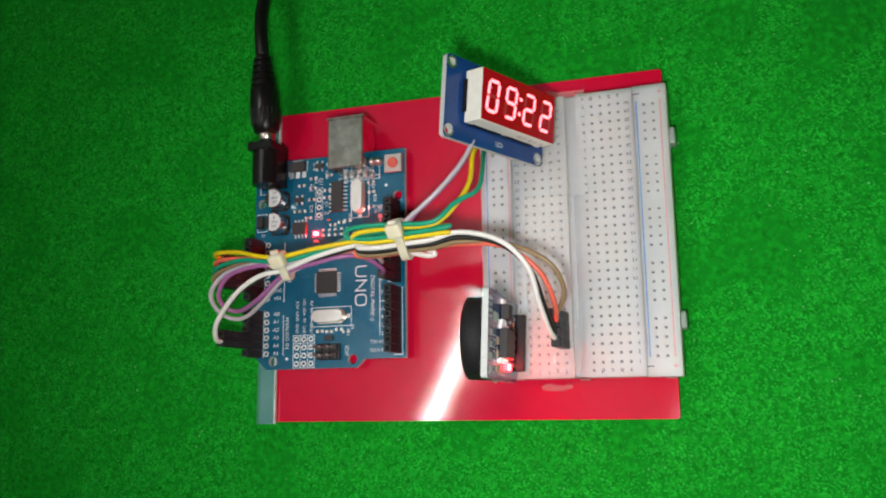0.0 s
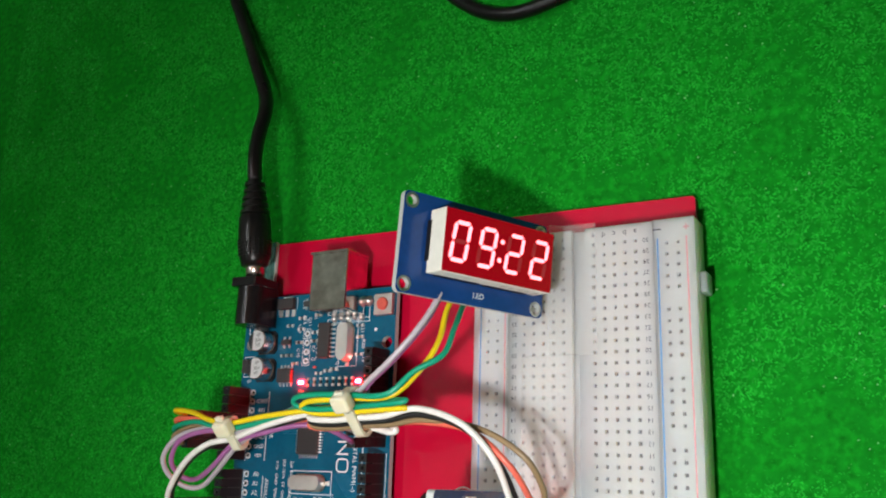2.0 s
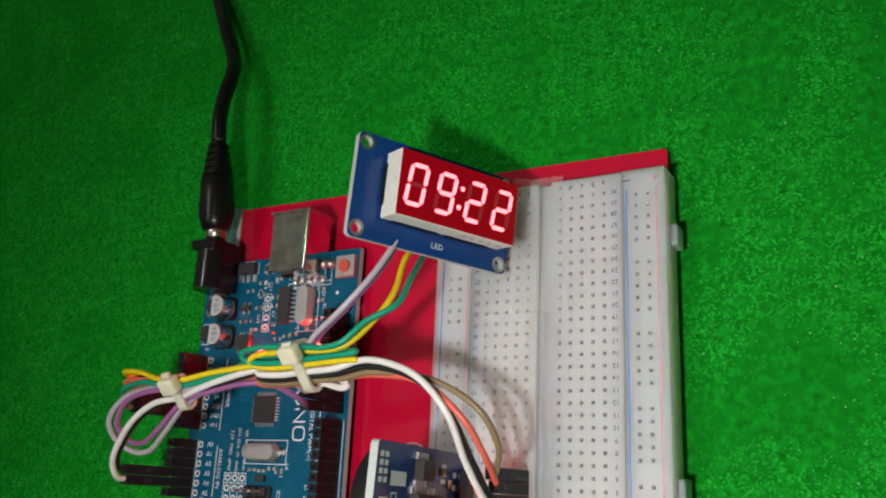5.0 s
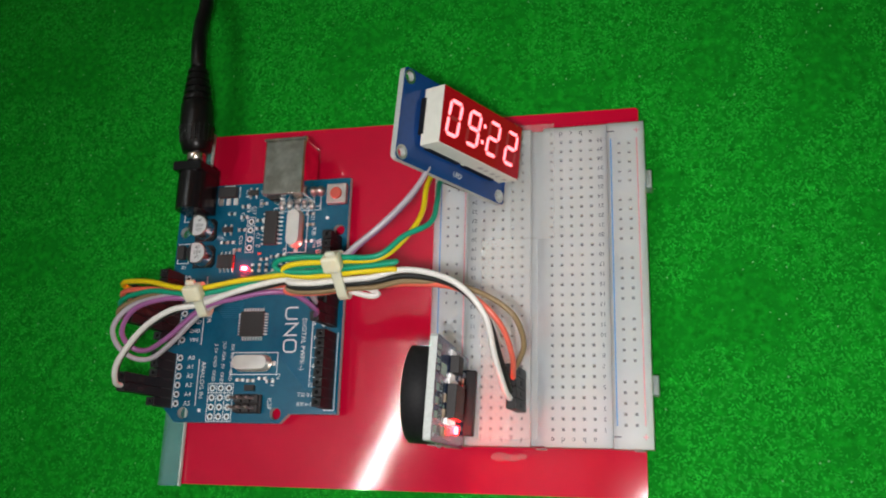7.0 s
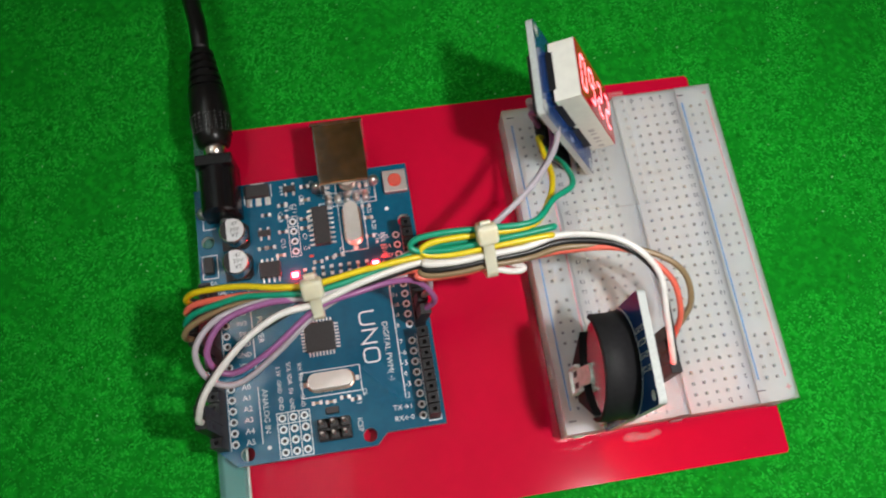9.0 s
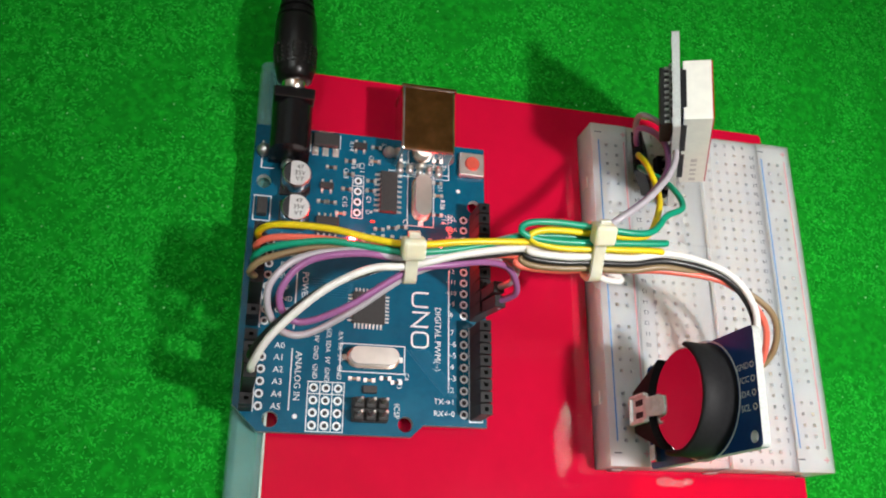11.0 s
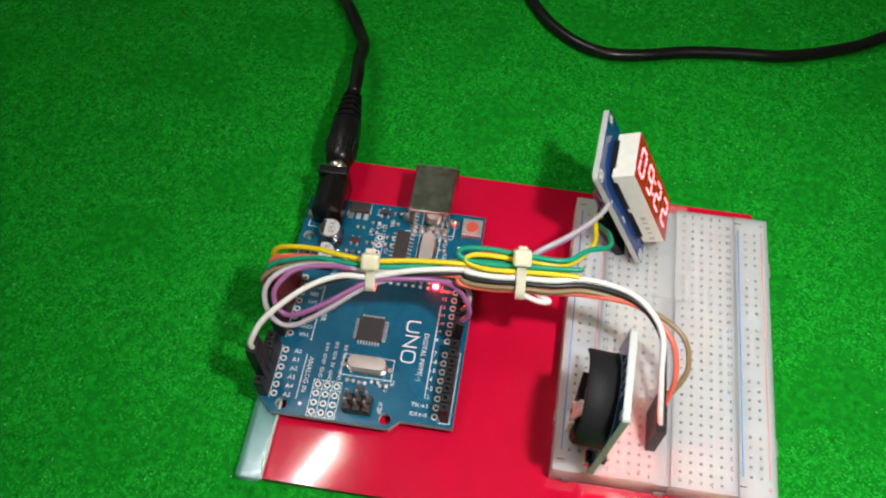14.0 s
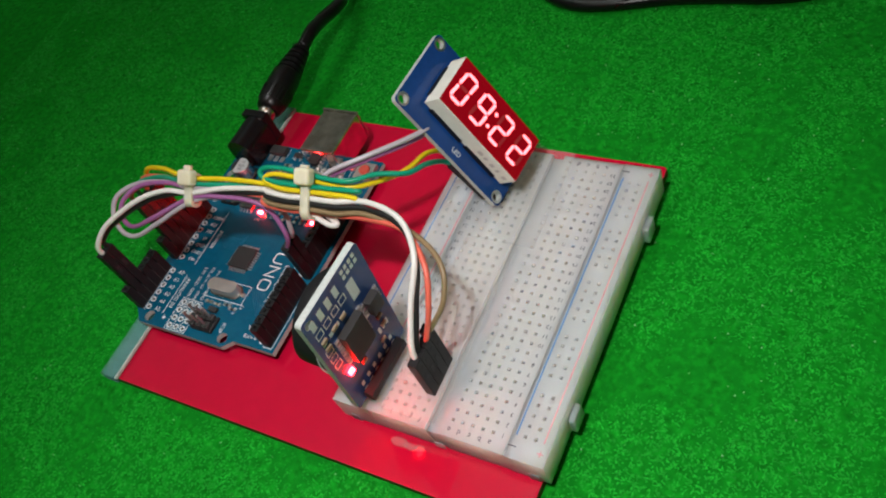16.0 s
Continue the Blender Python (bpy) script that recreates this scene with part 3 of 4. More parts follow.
def chip(name, cx, cy, w, h, tall, leads_x=0, leads_y=0, reach=1.0, pitch=1.27, lead_w=0.42):
    body = part(name, box(cx - w / 2, cx + w / 2, cy - h / 2, cy + h / 2, 0.1, tall, 0.12), CHIP_M, uno, "black epoxy chip")
    for k in range(leads_x):
        x = cx + (k - (leads_x - 1) / 2) * pitch
        for s in (-1, 1):
            a, b = sorted((cy + s * h / 2, cy + s * (h / 2 + reach)))
            lead = box(x - lead_w / 2, x + lead_w / 2, a, b, 0.02, 0.3)
            a, b = sorted((cy + s * h / 2, cy + s * (h / 2 + 0.25)))
            part("lead", box(x - lead_w / 2, x + lead_w / 2, a, b, 0.3, tall * 0.55, bm=lead), SOLDER_M, body)
    for k in range(leads_y):
        y = cy + (k - (leads_y - 1) / 2) * pitch
        for s in (-1, 1):
            a, b = sorted((cx + s * w / 2, cx + s * (w / 2 + reach)))
            lead = box(a, b, y - lead_w / 2, y + lead_w / 2, 0.02, 0.3)
            a, b = sorted((cx + s * w / 2, cx + s * (w / 2 + 0.25)))
            part("lead", box(a, b, y - lead_w / 2, y + lead_w / 2, 0.3, tall * 0.55, bm=lead), SOLDER_M, body)
    return body


chip("processor", 26.9, 27.0, 7.0, 7.0, 1.2, 8, 8, 1.0, 0.8, 0.36)
chip("usb_chip", 30.4, 54.6, 3.9, 9.9, 1.6, 0, 8, 1.2)
chip("amplifier_chip", 17.0, 45.2, 5.0, 3.9, 1.5, 4, 0, 1.1)
chip("small_chip", 23.6, 65.6, 3.0, 1.5, 1.1, 2, 0, 0.9, 1.9, 0.5)
chip("small_chip", 16.4, 54.8, 3.0, 1.5, 1.1, 2, 0, 0.9, 1.9, 0.5)
reg = part("regulator", box(12.8, 18.6, 64.4, 67.6, 0.1, 1.7, 0.2), CHIP_M, uno, "black voltage regulator")
part("heat_tab", box(14.0, 17.4, 67.6, 68.3, 0.02, 0.4), SOLDER_M, reg)
for x in (13.4, 15.7, 18.0):
    part("lead", box(x - 0.7, x + 0.7, 62.3, 64.4, 0.02, 0.35, 0.1), SOLDER_M, reg)
diode = part("diode", box(1.5, 3.7, 46.2, 50.2, 0.1, 2.0, 0.2), CHIP_M, uno, "black diode")


def stadium(cx, cy, w, h, z0, z1, seg=8):
    r = min(w, h) / 2 - 0.001
    return slab(rounded(cx - w / 2, cx + w / 2, cy - h / 2, cy + h / 2, r, seg), z0, z1)


def crystal(cx, cy, w, h):
    base = part("crystal", stadium(cx, cy, w, h, 0.1, 0.9), [STEEL_M, STEEL_M], uno, "bright steel crystal can")
    can = stadium(cx, cy, w - 0.9, h - 0.9, 0.9, 3.4)
    part("can", can, [CRYSTAL_M, CRYSTAL_M], base)
    for s in (-1, 1):
        if w > h:
            pad = box(*sorted((cx + s * w / 2, cx + s * (w / 2 + 0.9))), cy - 0.6, cy + 0.6, 0.02, 0.3, 0.1)
        else:
            pad = box(cx - 0.6, cx + 0.6, *sorted((cy + s * h / 2, cy + s * (h / 2 + 0.9))), 0.02, 0.3, 0.1)
        part("pad", pad, SOLDER_M, base)


crystal(28.2, 16.1, 11.2, 4.6)
crystal(38.1, 53.8, 4.6, 11.2)


def capacitor(cx, cy):
    base = part("capacitor", slab([(cx - 3.3, cy - 3.3), (cx + 2.3, cy - 3.3), (cx + 3.3, cy - 2.3), (cx + 3.3, cy + 2.3), (cx + 2.3, cy + 3.3), (cx - 3.3, cy + 3.3)], 0.05, 0.7), [BLACK_M, BLACK_M], uno, "silver capacitor can marked 47 35V")
    part("can", lathe([(3.05, 0.7), (3.15, 0.9), (2.95, 1.2), (3.15, 1.5), (3.15, 5.1), (2.9, 5.4)], (cx, cy, 0), "z", 32), CAN_M, base, smooth=False)
    part("top", lathe([(2.9, 5.4), (2.88, 5.43)], (cx, cy, 0), "z", 32), CANW_M, base)
    mark = bmesh.new()
    seg = [(cx + 2.88 * math.cos(a), cy + 2.88 * math.sin(a), 5.45) for a in [radians(118 + 124 * k / 16) for k in range(17)]]
    mark.faces.new([mark.verts.new(p) for p in seg])
    for k, text in enumerate(("47", "35V", "VT")):
        writing(mark, text, Matrix.Translation((cx + 0.65, cy + 1.45 - 1.45 * k, 5.45)), 1.05)
    part("marking", mark, INK_M, base, "black polarity mark and figures")


capacitor(9.4, 55.0)
capacitor(9.6, 47.0)

# small surface parts
rng2 = random.Random(7)
small = [(x, y, 0) for x, y in ((21.3, 58.4), (17.2, 59.6), (27.2, 62.2), (27.4, 65.8), (20.9, 54.6), (26.5, 57.2), (26.4, 54.8), (33.8, 46.6), (31.6, 46.2), (28.6, 45.6), (15.6, 51.0), (17.6, 51.0), (41.9, 58.4), (42.1, 55.2), (42.0, 50.4), (31.0, 12.0), (27.6, 11.4), (24.4, 11.6), (33.4, 11.2), (21.4, 61.6), (19.8, 48.6))]
small += [(25.2 + 2.15 * k, 43.2, 1) for k in range(8)]
for x, y, upright in small:
    w, h = (0.85, 1.7) if upright else (1.7, 0.85)
    chipp = part("resistor", box(x - w * 0.3, x + w * 0.3, y - h * 0.3, y + h * 0.3, 0.05, 0.5, 0.05), CHIP_M if rng2.random() < 0.6 else RESIST_M, uno, "tiny surface-mount resistor")
    for s in (-1, 1):
        if upright:
            cap = box(x - w / 2, x + w / 2, *sorted((y + s * h * 0.3, y + s * h * 0.72)), 0.02, 0.46)
        else:
            cap = box(*sorted((x + s * w * 0.3, x + s * w * 0.72)), y - h / 2, y + h / 2, 0.02, 0.46)
        part("end_cap", cap, SOLDER_M, chipp)
for x, y in ((22.7, 43.1), (42.4, 43.1)):
    part("led", box(x - 0.75, x + 0.75, y - 0.5, y + 0.5, 0.1, 0.85, 0.15), LED_M, uno, "glowing red indicator light")
part("led", box(26.6, 27.6, 47.0, 47.6, 0.1, 0.6, 0.1), BUTTON_M, uno, "unlit red indicator light")

# programming pins
icsp = part("pin_header", box(24.05, 31.6, 2.55, 7.6, 0.05, 1.3, 0.3), CHIP_M, uno, "black six-pin header with upright pins")
for i in range(3):
    for j in range(2):
        x, y = 25.3 + 2.54 * i, 3.8 + 2.54 * j
        block = part("block", box(x - 1.12, x + 1.12, y - 1.12, y + 1.12, 1.3, 3.0, 0.45), CHIP_M, icsp)
        part("pin", box(x - 0.32, x + 0.32, y - 0.32, y + 0.32, 3.0, 7.6, 0.12, seg=1), SATIN_M, icsp)
part("filter_capacitor", box(26.2, 29.2, 8.6, 10.2, 0.05, 1.2, 0.2), CHIP_M, uno, "small dark surface-mount part")

# reset button
button = part("reset_button", box(47.0, 52.9, 60.7, 66.5, 0.05, 1.7, 0.2), SATIN_M, uno, "square steel push button with an orange cap")
part("cap", lathe([(1.7, 1.7), (1.7, 2.2), (1.5, 2.4)], (49.95, 63.6, 0), "z", 24), BUTTON_M, button, "orange round cap")

# steel socket
usb = part("usb_socket", box(31.5, 43.6, 61.2, 77.4, 0.3, 10.3, 0.5, seg=3), SHELL_M, uno, "steel square cable socket with a smudged top")
lips = bmesh.new()
for a in ((31.2, 43.9, 76.9, 77.6, 9.9, 10.7), (31.1, 31.6, 76.9, 77.6, 0.5, 10.3), (43.5, 44.0, 76.9, 77.6, 0.5, 10.3)):
    box(*a, 0.12, bm=lips)
part("flared_lip", lips, SHELL_M, usb)
opening = box(33.3, 41.8, 77.0, 77.45, 1.6, 9.0, 0.2)
part("opening", opening, INK_M, usb)
blobs = bmesh.new()
for k in range(5):
    lathe([(0.95, 0.0), (0.9, 0.5), (0.5, 0.95), (0.1, 1.1)], (33.0 + 2.3 * k, 60.6 + 0.25 * (k % 2), 0.05), "z", 10, bm=blobs)
for x in (30.4, 44.6):
    lathe([(1.5, 0.0), (1.35, 0.7), (0.8, 1.5), (0.2, 1.8)], (x, 65.0, 0.05), "z", 14, bm=blobs)
part("solder_joints", blobs, SOLDER_M, usb, "lumpy solder joints", True)

# power jack
jack = part("power_jack", box(2.9, 11.9, 70.2, 73.0, 0.2, 11.0, 0.4), JACK_M, uno, "black barrel power jack")
barrel = slab([(3.0, 0.2), (11.8, 0.2)] + [(7.4 + 4.4 * math.cos(radians(a)), 6.4 + 4.4 * math.sin(radians(a))) for a in range(0, 181, 5)], 59.2, 70.2)
moved(barrel, Matrix(((1, 0, 0, 0), (0, 0, 1, 0), (0, 1, 0, 0), (0, 0, 0, 1))))
bmesh.ops.recalc_face_normals(barrel, faces=barrel.faces[:])
part("sleeve", barrel, [JACK_M, JACK_M], jack)
tags = bmesh.new()
lathe([(1.5, 0.0), (1.4, 1.2), (0.9, 2.6), (0.2, 3.0)], (7.4, 58.7, 0.05), "z", 14, bm=tags)
lathe([(1.7, 0.0), (1.4, 0.7), (0.4, 1.3)], (2.1, 62.2, 0.05), "z", 14, bm=tags)
lathe([(0.9, 0), (0.8, 0.5), (0.2, 0.9)], (7.4, 58.2, 3.2), "z", 12, bm=tags)
part("solder_joints", tags, SOLDER_M, jack, "shiny solder joints", True)

# ---- plug and cable in the jack ----
plug = thing("power_plug", (7, 92, FELT), "black moulded power plug and cable, pushed into the jack", "plug")
TILT = Matrix.Translation((7.4, 73, 6.2)) @ Matrix.Rotation(radians(5.0), 4, "X") @ Matrix.Rotation(radians(1.9), 4, "Z")
part("metal_barrel", moved(lathe([(2.75, 0), (2.75, 6)], (0, 0, 0), "y", 24), TILT), STEEL_M, plug, "bright metal barrel", True)
body = part("body", moved(lathe([(3.2, 3.6), (3.9, 4.0), (4.4, 6.0), (4.75, 9.0), (4.8, 14), (4.6, 18.4), (3.9, 19.6), (3.4, 20)], (0, 0, 0), "y", 32), TILT), MATT_M, plug, smooth=True)
knurl = bmesh.new()
for k in range(22):
    a = 2 * math.pi * k / 22
    for j in range(5):
        y = 6.8 + 1.05 * j
        q = 4.45 + 0.06 * j
        box(q * math.cos(a) - 0.3, q * math.cos(a) + 0.3, y, y + 0.62, q * math.sin(a) - 0.3, q * math.sin(a) + 0.3, bm=knurl)
part("grip_ribs", moved(knurl, TILT), MATT_M, body)
for k in range(5):
    r, at = 4.3 - 0.32 * k, 19.4 + 2.15 * k
    part("strain_relief_ring", moved(lathe([(r - 0.9, at), (r, at + 0.2), (r - 0.1, at + 1.25), (r - 0.9, at + 1.4), (r - 1.0, at + 2.2)], (0, 0, 0), "y", 24), TILT), MATT_M, body, smooth=False)
C0 = TILT @ Vector((0, 30, 0))
part("cable", tube([C0, TILT @ Vector((0, 37, 0)), (4.8, 118, 7.4), (4.2, 127, 4.8), (1.2, 135, 2.2), (-5.0, 147, 0.8), (-12.0, 159, -2.0), (-19.0, 171, -4.2), (-27, 188, -4.6), (-42, 225, -4.6), (-66, 300, -4.6), (-80, 380, -4.6)], 2.2, 14, 6), MATT_M, plug, "thick black round cable", True)
far = thing("spare_cable", (110, 150, FELT), "black round cable lying curved on green felt", "cable")
part("cable_sheath", tube([(20, 260, -4.7), (38, 205, -4.7), (58, 166, -4.7), (71, 151.5, -4.7), (84, 145.6, -4.7), (98, 146.6, -4.7), (112, 150, -4.7), (128, 152, -4.7), (146, 153.4, -4.7), (164, 159, -4.7), (180, 167.5, -4.7), (225, 200, -4.7), (300, 270, -4.7)], 2.05, 14, 8), MATT_M, far, smooth=True)

# ---- display module: r along the digits, u towards their tops, n out of the face ----
r = Vector((0.437, -0.023, -0.899)).normalized()
u = Vector((0.076, 0.997, 0.011))
u = (u - r * u.dot(r)).normalized()
n = r.cross(u)
D = Matrix.Translation((90.6, 67.2, 25.1)) @ Matrix((r, u, n)).transposed().to_4x4()
LOW = D @ Vector((20, -11, 0))
display = thing("display_module", (LOW.x, 67, BB), "blue four-digit display module leaning upright, showing 09:22 in red", "display")
dpcb = part("pcb", moved(slab(rounded(-20.2, 20.2, -11.2, 11.2, 1.2), -1.5, 0, [(x, y, 1.2) for x in (-18.2, 18.2) for y in (-9.2, 9.2)], 16), D), [NAVY_M, EDGE_M], display, "blue board with pale cut edges")
for x in (-18.2, 18.2):
    for y in (-9.2, 9.2):
        part("mounting_ring", ring(bmesh.new(), x, y, 0.03, 1.2, 1.75, 18, D), SOLDER_M, dpcb)
print_d = bmesh.new()
writing(print_d, "LED", D @ Matrix.Translation((1.5, -8.9, 0.03)), 1.3)
part("screen_print", print_d, SILK_M, dpcb)
BX, BY = 1.5, 0.7
case = part("case", moved(box(BX - 15.1, BX + 15.1, BY - 7, BY + 7, 0.9, 6.7, 0.15), D), IVORY_M, display, "ivory plastic case, printed lightly on its side")
# Black blocks stand in for the shaded gaps between case and board.
for x in (-9, 9):
    for y in (-6.2, 5.0):
        part("foot", moved(box(BX + x - 5, BX + x + 5, BY + y, BY + y + 1.0, 0.0, 0.95), D), BLACK_M, case, "shaded gap under the case, put in as a black block")
part("foot", moved(box(BX - 15.25, BX - 14.2, BY - 4.2, BY + 4.8, 0.0, 1.6, 0.1), D), BLACK_M, case, "shaded gap at the end of the case, put in as a black block")
for x in (-12.6, 0.6):
    part("foot", moved(box(BX + x, BX + x + 11.6, BY - 7.1, BY - 6.2, 0.0, 1.7, 0.1), D), BLACK_M, case, "shaded gap under the case, put in as a black block")
part("face", moved(box(BX - 15.0, BX + 15.0, BY - 6.9, BY + 6.9, 6.7, 7.0, 0.1), D), FACE_HALO_M, case, "dark red filter face with a faint halo put in as emission")
bars = bmesh.new()
for k, w in enumerate((1.6, 1.0, 1.3, 0.8, 1.4)):
    x = BX + 3 + 2.4 * k
    vs = [D @ Vector(p) for p in ((x, BY - 7.02, 3.2), (x + w, BY - 7.02, 3.2), (x + w, BY - 7.02, 4.6), (x, BY - 7.02, 4.6))]
    bars.faces.new([bars.verts.new(v) for v in vs])
part("faint_marking", bars, material("faint_grey_print", (0.55, 0.53, 0.48), 0.6), case)
H, WD, TH, SL = 9.2, 4.7, 0.9, 0.13
SHAPES = {"0": "abcdef", "9": "abcdfg", "2": "abged"}


def segment(key):
    """One bar of a digit as a flat six-sided outline about the digit's middle."""
    h, w = H / 2 - TH / 2, WD / 2 - TH / 2
    g = 0.12
    if key in "adg":
        y = {"a": h, "g": 0.0, "d": -h}[key]
        pts = [(-w + g, y), (-w + g + TH / 2, y + TH / 2), (w - g - TH / 2, y + TH / 2), (w - g, y), (w - g - TH / 2, y - TH / 2), (-w + g + TH / 2, y - TH / 2)]
    else:
        x = w if key in "bc" else -w
        y0, y1 = (g, h - g) if key in "bf" else (-h + g, -g)
        pts = [(x, y0), (x + TH / 2, y0 + TH / 2), (x + TH / 2, y1 - TH / 2), (x, y1), (x - TH / 2, y1 - TH / 2), (x - TH / 2, y0 + TH / 2)]
    return [(px + SL * py, py) for px, py in pts]


for k, digit in enumerate("0922"):
    cx = BX + (-10.9, -3.75, 3.85, 11.0)[k]
    seat = bmesh.new()
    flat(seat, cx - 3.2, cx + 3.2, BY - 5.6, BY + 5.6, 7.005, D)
    glyph = part("digit", seat, FACE_HALO_M, case, "lit digit " + digit)
    for key in "abcdefg":
        bar = slab([(cx + x, BY + y) for x, y in segment(key)], 7.0, 7.05)
        bmesh.ops.recalc_face_normals(bar, faces=bar.faces[:])
        on = key in SHAPES[digit]
        part("segment", moved(bar, D), [SEG_ON_M if on else SEG_OFF_GLOW_M] * 2, glyph, "" if on else "unlit segment with an added faint glow")
for y in (-2.1, 2.1):
    part("colon_dot", moved(lathe([(0.55, 7.0), (0.55, 7.05)], (BX + 0.05 + SL * y, BY + y, 0), "z", 16), D), SEG_ON_M, case, "lit colon dot")
driver = part("driver_chip", moved(box(-14.2, -6.8, -7.8, 6.0, -3.9, -1.6, 0.2), D), CHIP_M, display, "black driver chip on the back")
for k in range(10):
    y = -7.2 + 1.4 * k
    for x in (-16.0, -6.8):
        lead = box(x, x + 1.8, y - 0.24, y + 0.24, -1.95, -1.55)
        box(x + (1.3 if x < -10 else 0.0), x + (1.8 if x < -10 else 0.5), y - 0.24, y + 0.24, -2.9, -1.95, bm=lead)
        part("lead", moved(lead, D), SOLDER_M, driver)
for x, y in ((-2.4, 5.0), (1.6, 5.0), (5.4, 4.4), (9.6, 5.2), (-2.2, -6.0), (3.6, -6.4)):
    part("resistor", moved(box(x - 0.5, x + 0.5, y - 0.9, y + 0.9, -2.1, -1.5, 0.08), D), RESIST_M, display, "tiny surface-mount part")
row = part("pin_row", box(95.4, 97.8, 58.9, 69.1, BB, BB + 2.5, 0.2), BLACK_M, display, "black four-pin header at the foot")
prongs = bmesh.new()
for k in range(4):
    tube([D @ Vector((18.6, -7.0 + 2.54 * k, -1.4)), (97.0, 60.24 + 2.54 * k, BB + 3.6), (96.6, 60.24 + 2.54 * k, BB + 1.0)], 0.32, 6, 3, prongs)
part("pins", prongs, SOLDER_M, row)
# wire connectors stand in the next column, leaning out from under the board
PINS = [Vector((93.0, ROW1 + PITCH * k, BB + 0.1)) for k in (27, 26, 25, 24)]
TOPS = [p + Vector((-7.6, 0.6, 11.6)) for p in PINS]


def film(x0, x1, y0, y1, rise, seed):
    """A thin wrinkled sheet just over the breadboard; rise lifts it towards its first edge."""
    made = bmesh.new()
    nx, ny = int((x1 - x0) / 0.6) + 2, int((y1 - y0) / 0.9) + 2
    up = []
    for y in np.linspace(y0, y1, ny):
        line = []
        for x in np.linspace(x0, x1, nx):
            z = 4.52 + 0.16 * noise.noise((x * 0.35 + seed, y * 0.22, 0)) + 0.10 * noise.noise((x * 1.1, y * 0.8 + seed, 3))
            line.append(made.verts.new((x + 0.35 * noise.noise((y * 0.5, seed, 1)), y + 0.3 * noise.noise((x * 0.9, seed, 5)), z + max(0.0, x0 + 2.9 - x) * rise)))
        up.append(line)
    dn = [[made.verts.new((v.co.x, v.co.y, v.co.z - 0.06)) for v in line] for line in up]
    for a, flip in ((up, False), (dn, True)):
        for p, q in zip(a, a[1:]):
            for k in range(nx - 1):
                f = (p[k], p[k + 1], q[k + 1], q[k])
                made.faces.new(f[::-1] if flip else f)
    loops = [g[0] + [l[-1] for l in g[1:]] + g[-1][::-1][1:] + [l[0] for l in g[::-1][1:-1]] for g in (up, dn)]
    for k in range(len(loops[0])):
        j = (k + 1) % len(loops[0])
        made.faces.new((loops[0][k], loops[1][k], loops[1][j], loops[0][j]))
    return made


tape = thing("adhesive_tape", (109, 65, BB), "crumpled clear adhesive tape holding the display to the breadboard", "tape", "tape on the breadboard")
part("tape_sheet", film(100.6, 111.5, 47.0, 78.4, 0.9, 2.0), FILM_M, tape)
tape = thing("adhesive_tape", (99, 22, BB), "long hazy clear tape over the breadboard's holes", "tape", "tape on the breadboard")
part("tape_sheet", film(92.6, 107.2, -3.2, 47.4, 0.0, 7.0), FILM_M, tape)

# ---- clock module with coin cell: w across it, v up it, n out of its chip side ----
v = Vector((2.2, 0.5, 36.2)).normalized()
w = Vector((0.9, 21.2, 0.0))
w = (w - v * w.dot(v)).normalized()
n2 = w.cross(v)
C = Matrix.Translation((90.0, 5.4, 25.2)) @ Matrix((w, v, n2)).transposed().to_4x4()
clock = thing("clock_module", (88.8, 5.4, BB), "upright navy clock module with a coin cell on the breadboard", "circuit module")
cpcb = part("pcb", moved(slab(rounded(-11, 11, -18.8, 18.8, 1.0), -0.8, 0.8, [(-9, 16.6, 1.1)], 14), C), [NAVY_M, EDGE_M], clock, "navy board with pale cut edges")
mark = bmesh.new()
BACK = C @ Matrix.Rotation(radians(180), 4, "Y")
for k, text in enumerate(("GND", "VCC", "SDA", "SCL")):
    m = BACK @ Matrix.Translation((-3.8 + 2.54 * k, 14.9, 0.83)) @ Matrix.Rotation(radians(90), 4, "Z")
    writing(mark, text, m, 1.2)
    ring(mark, -3.8 + 2.54 * k, 17.6, 0.83, 0.4, 0.62, 12, BACK)
ring(mark, 0, 2.0, 0.83, 11.4, 11.75, 48, BACK)
for k in range(6):
    ring(mark, -6.35 + 2.54 * k, -16.6, 0.83, 0.4, 0.85, 12, C)
    flat(mark, -6.9 + 2.54 * k, -5.8 + 2.54 * k, -14.8, -13.2, 0.83, C)
for k in range(4):
    for j in range(2):
        flat(mark, 3.6 + 1.5 * k, 4.6 + 1.5 * k, 14.6 + 1.8 * j, 15.9 + 1.8 * j, 0.83, C)
for k in range(4):
    outline(mark, -9.4 + 3.0 * k, -7.0 + 3.0 * k, 10.4, 12.6, 0.83, 0.3, C)
    flat(mark, -9.2 + 2.9 * k, -7.6 + 2.9 * k, 13.6, 16.8, 0.83, C)
    flat(mark, -9.2 + 2.6 * k, -8.0 + 2.6 * k, 7.4, 8.8, 0.83, C)
flat(mark, 3.2, 5.8, 7.2, 13.2, 0.83, C)
for k in range(3):
    outline(mark, -9.8, -7.4, -1.6 + 2.8 * k, 0.4 + 2.8 * k, 0.83, 0.25, C)
    flat(mark, 4.4 + 1.5 * k, 5.3 + 1.5 * k, -9.6, -7.4, 0.83, C)
part("screen_print", mark, SILK_M, cpcb, "white pin names and outlines")


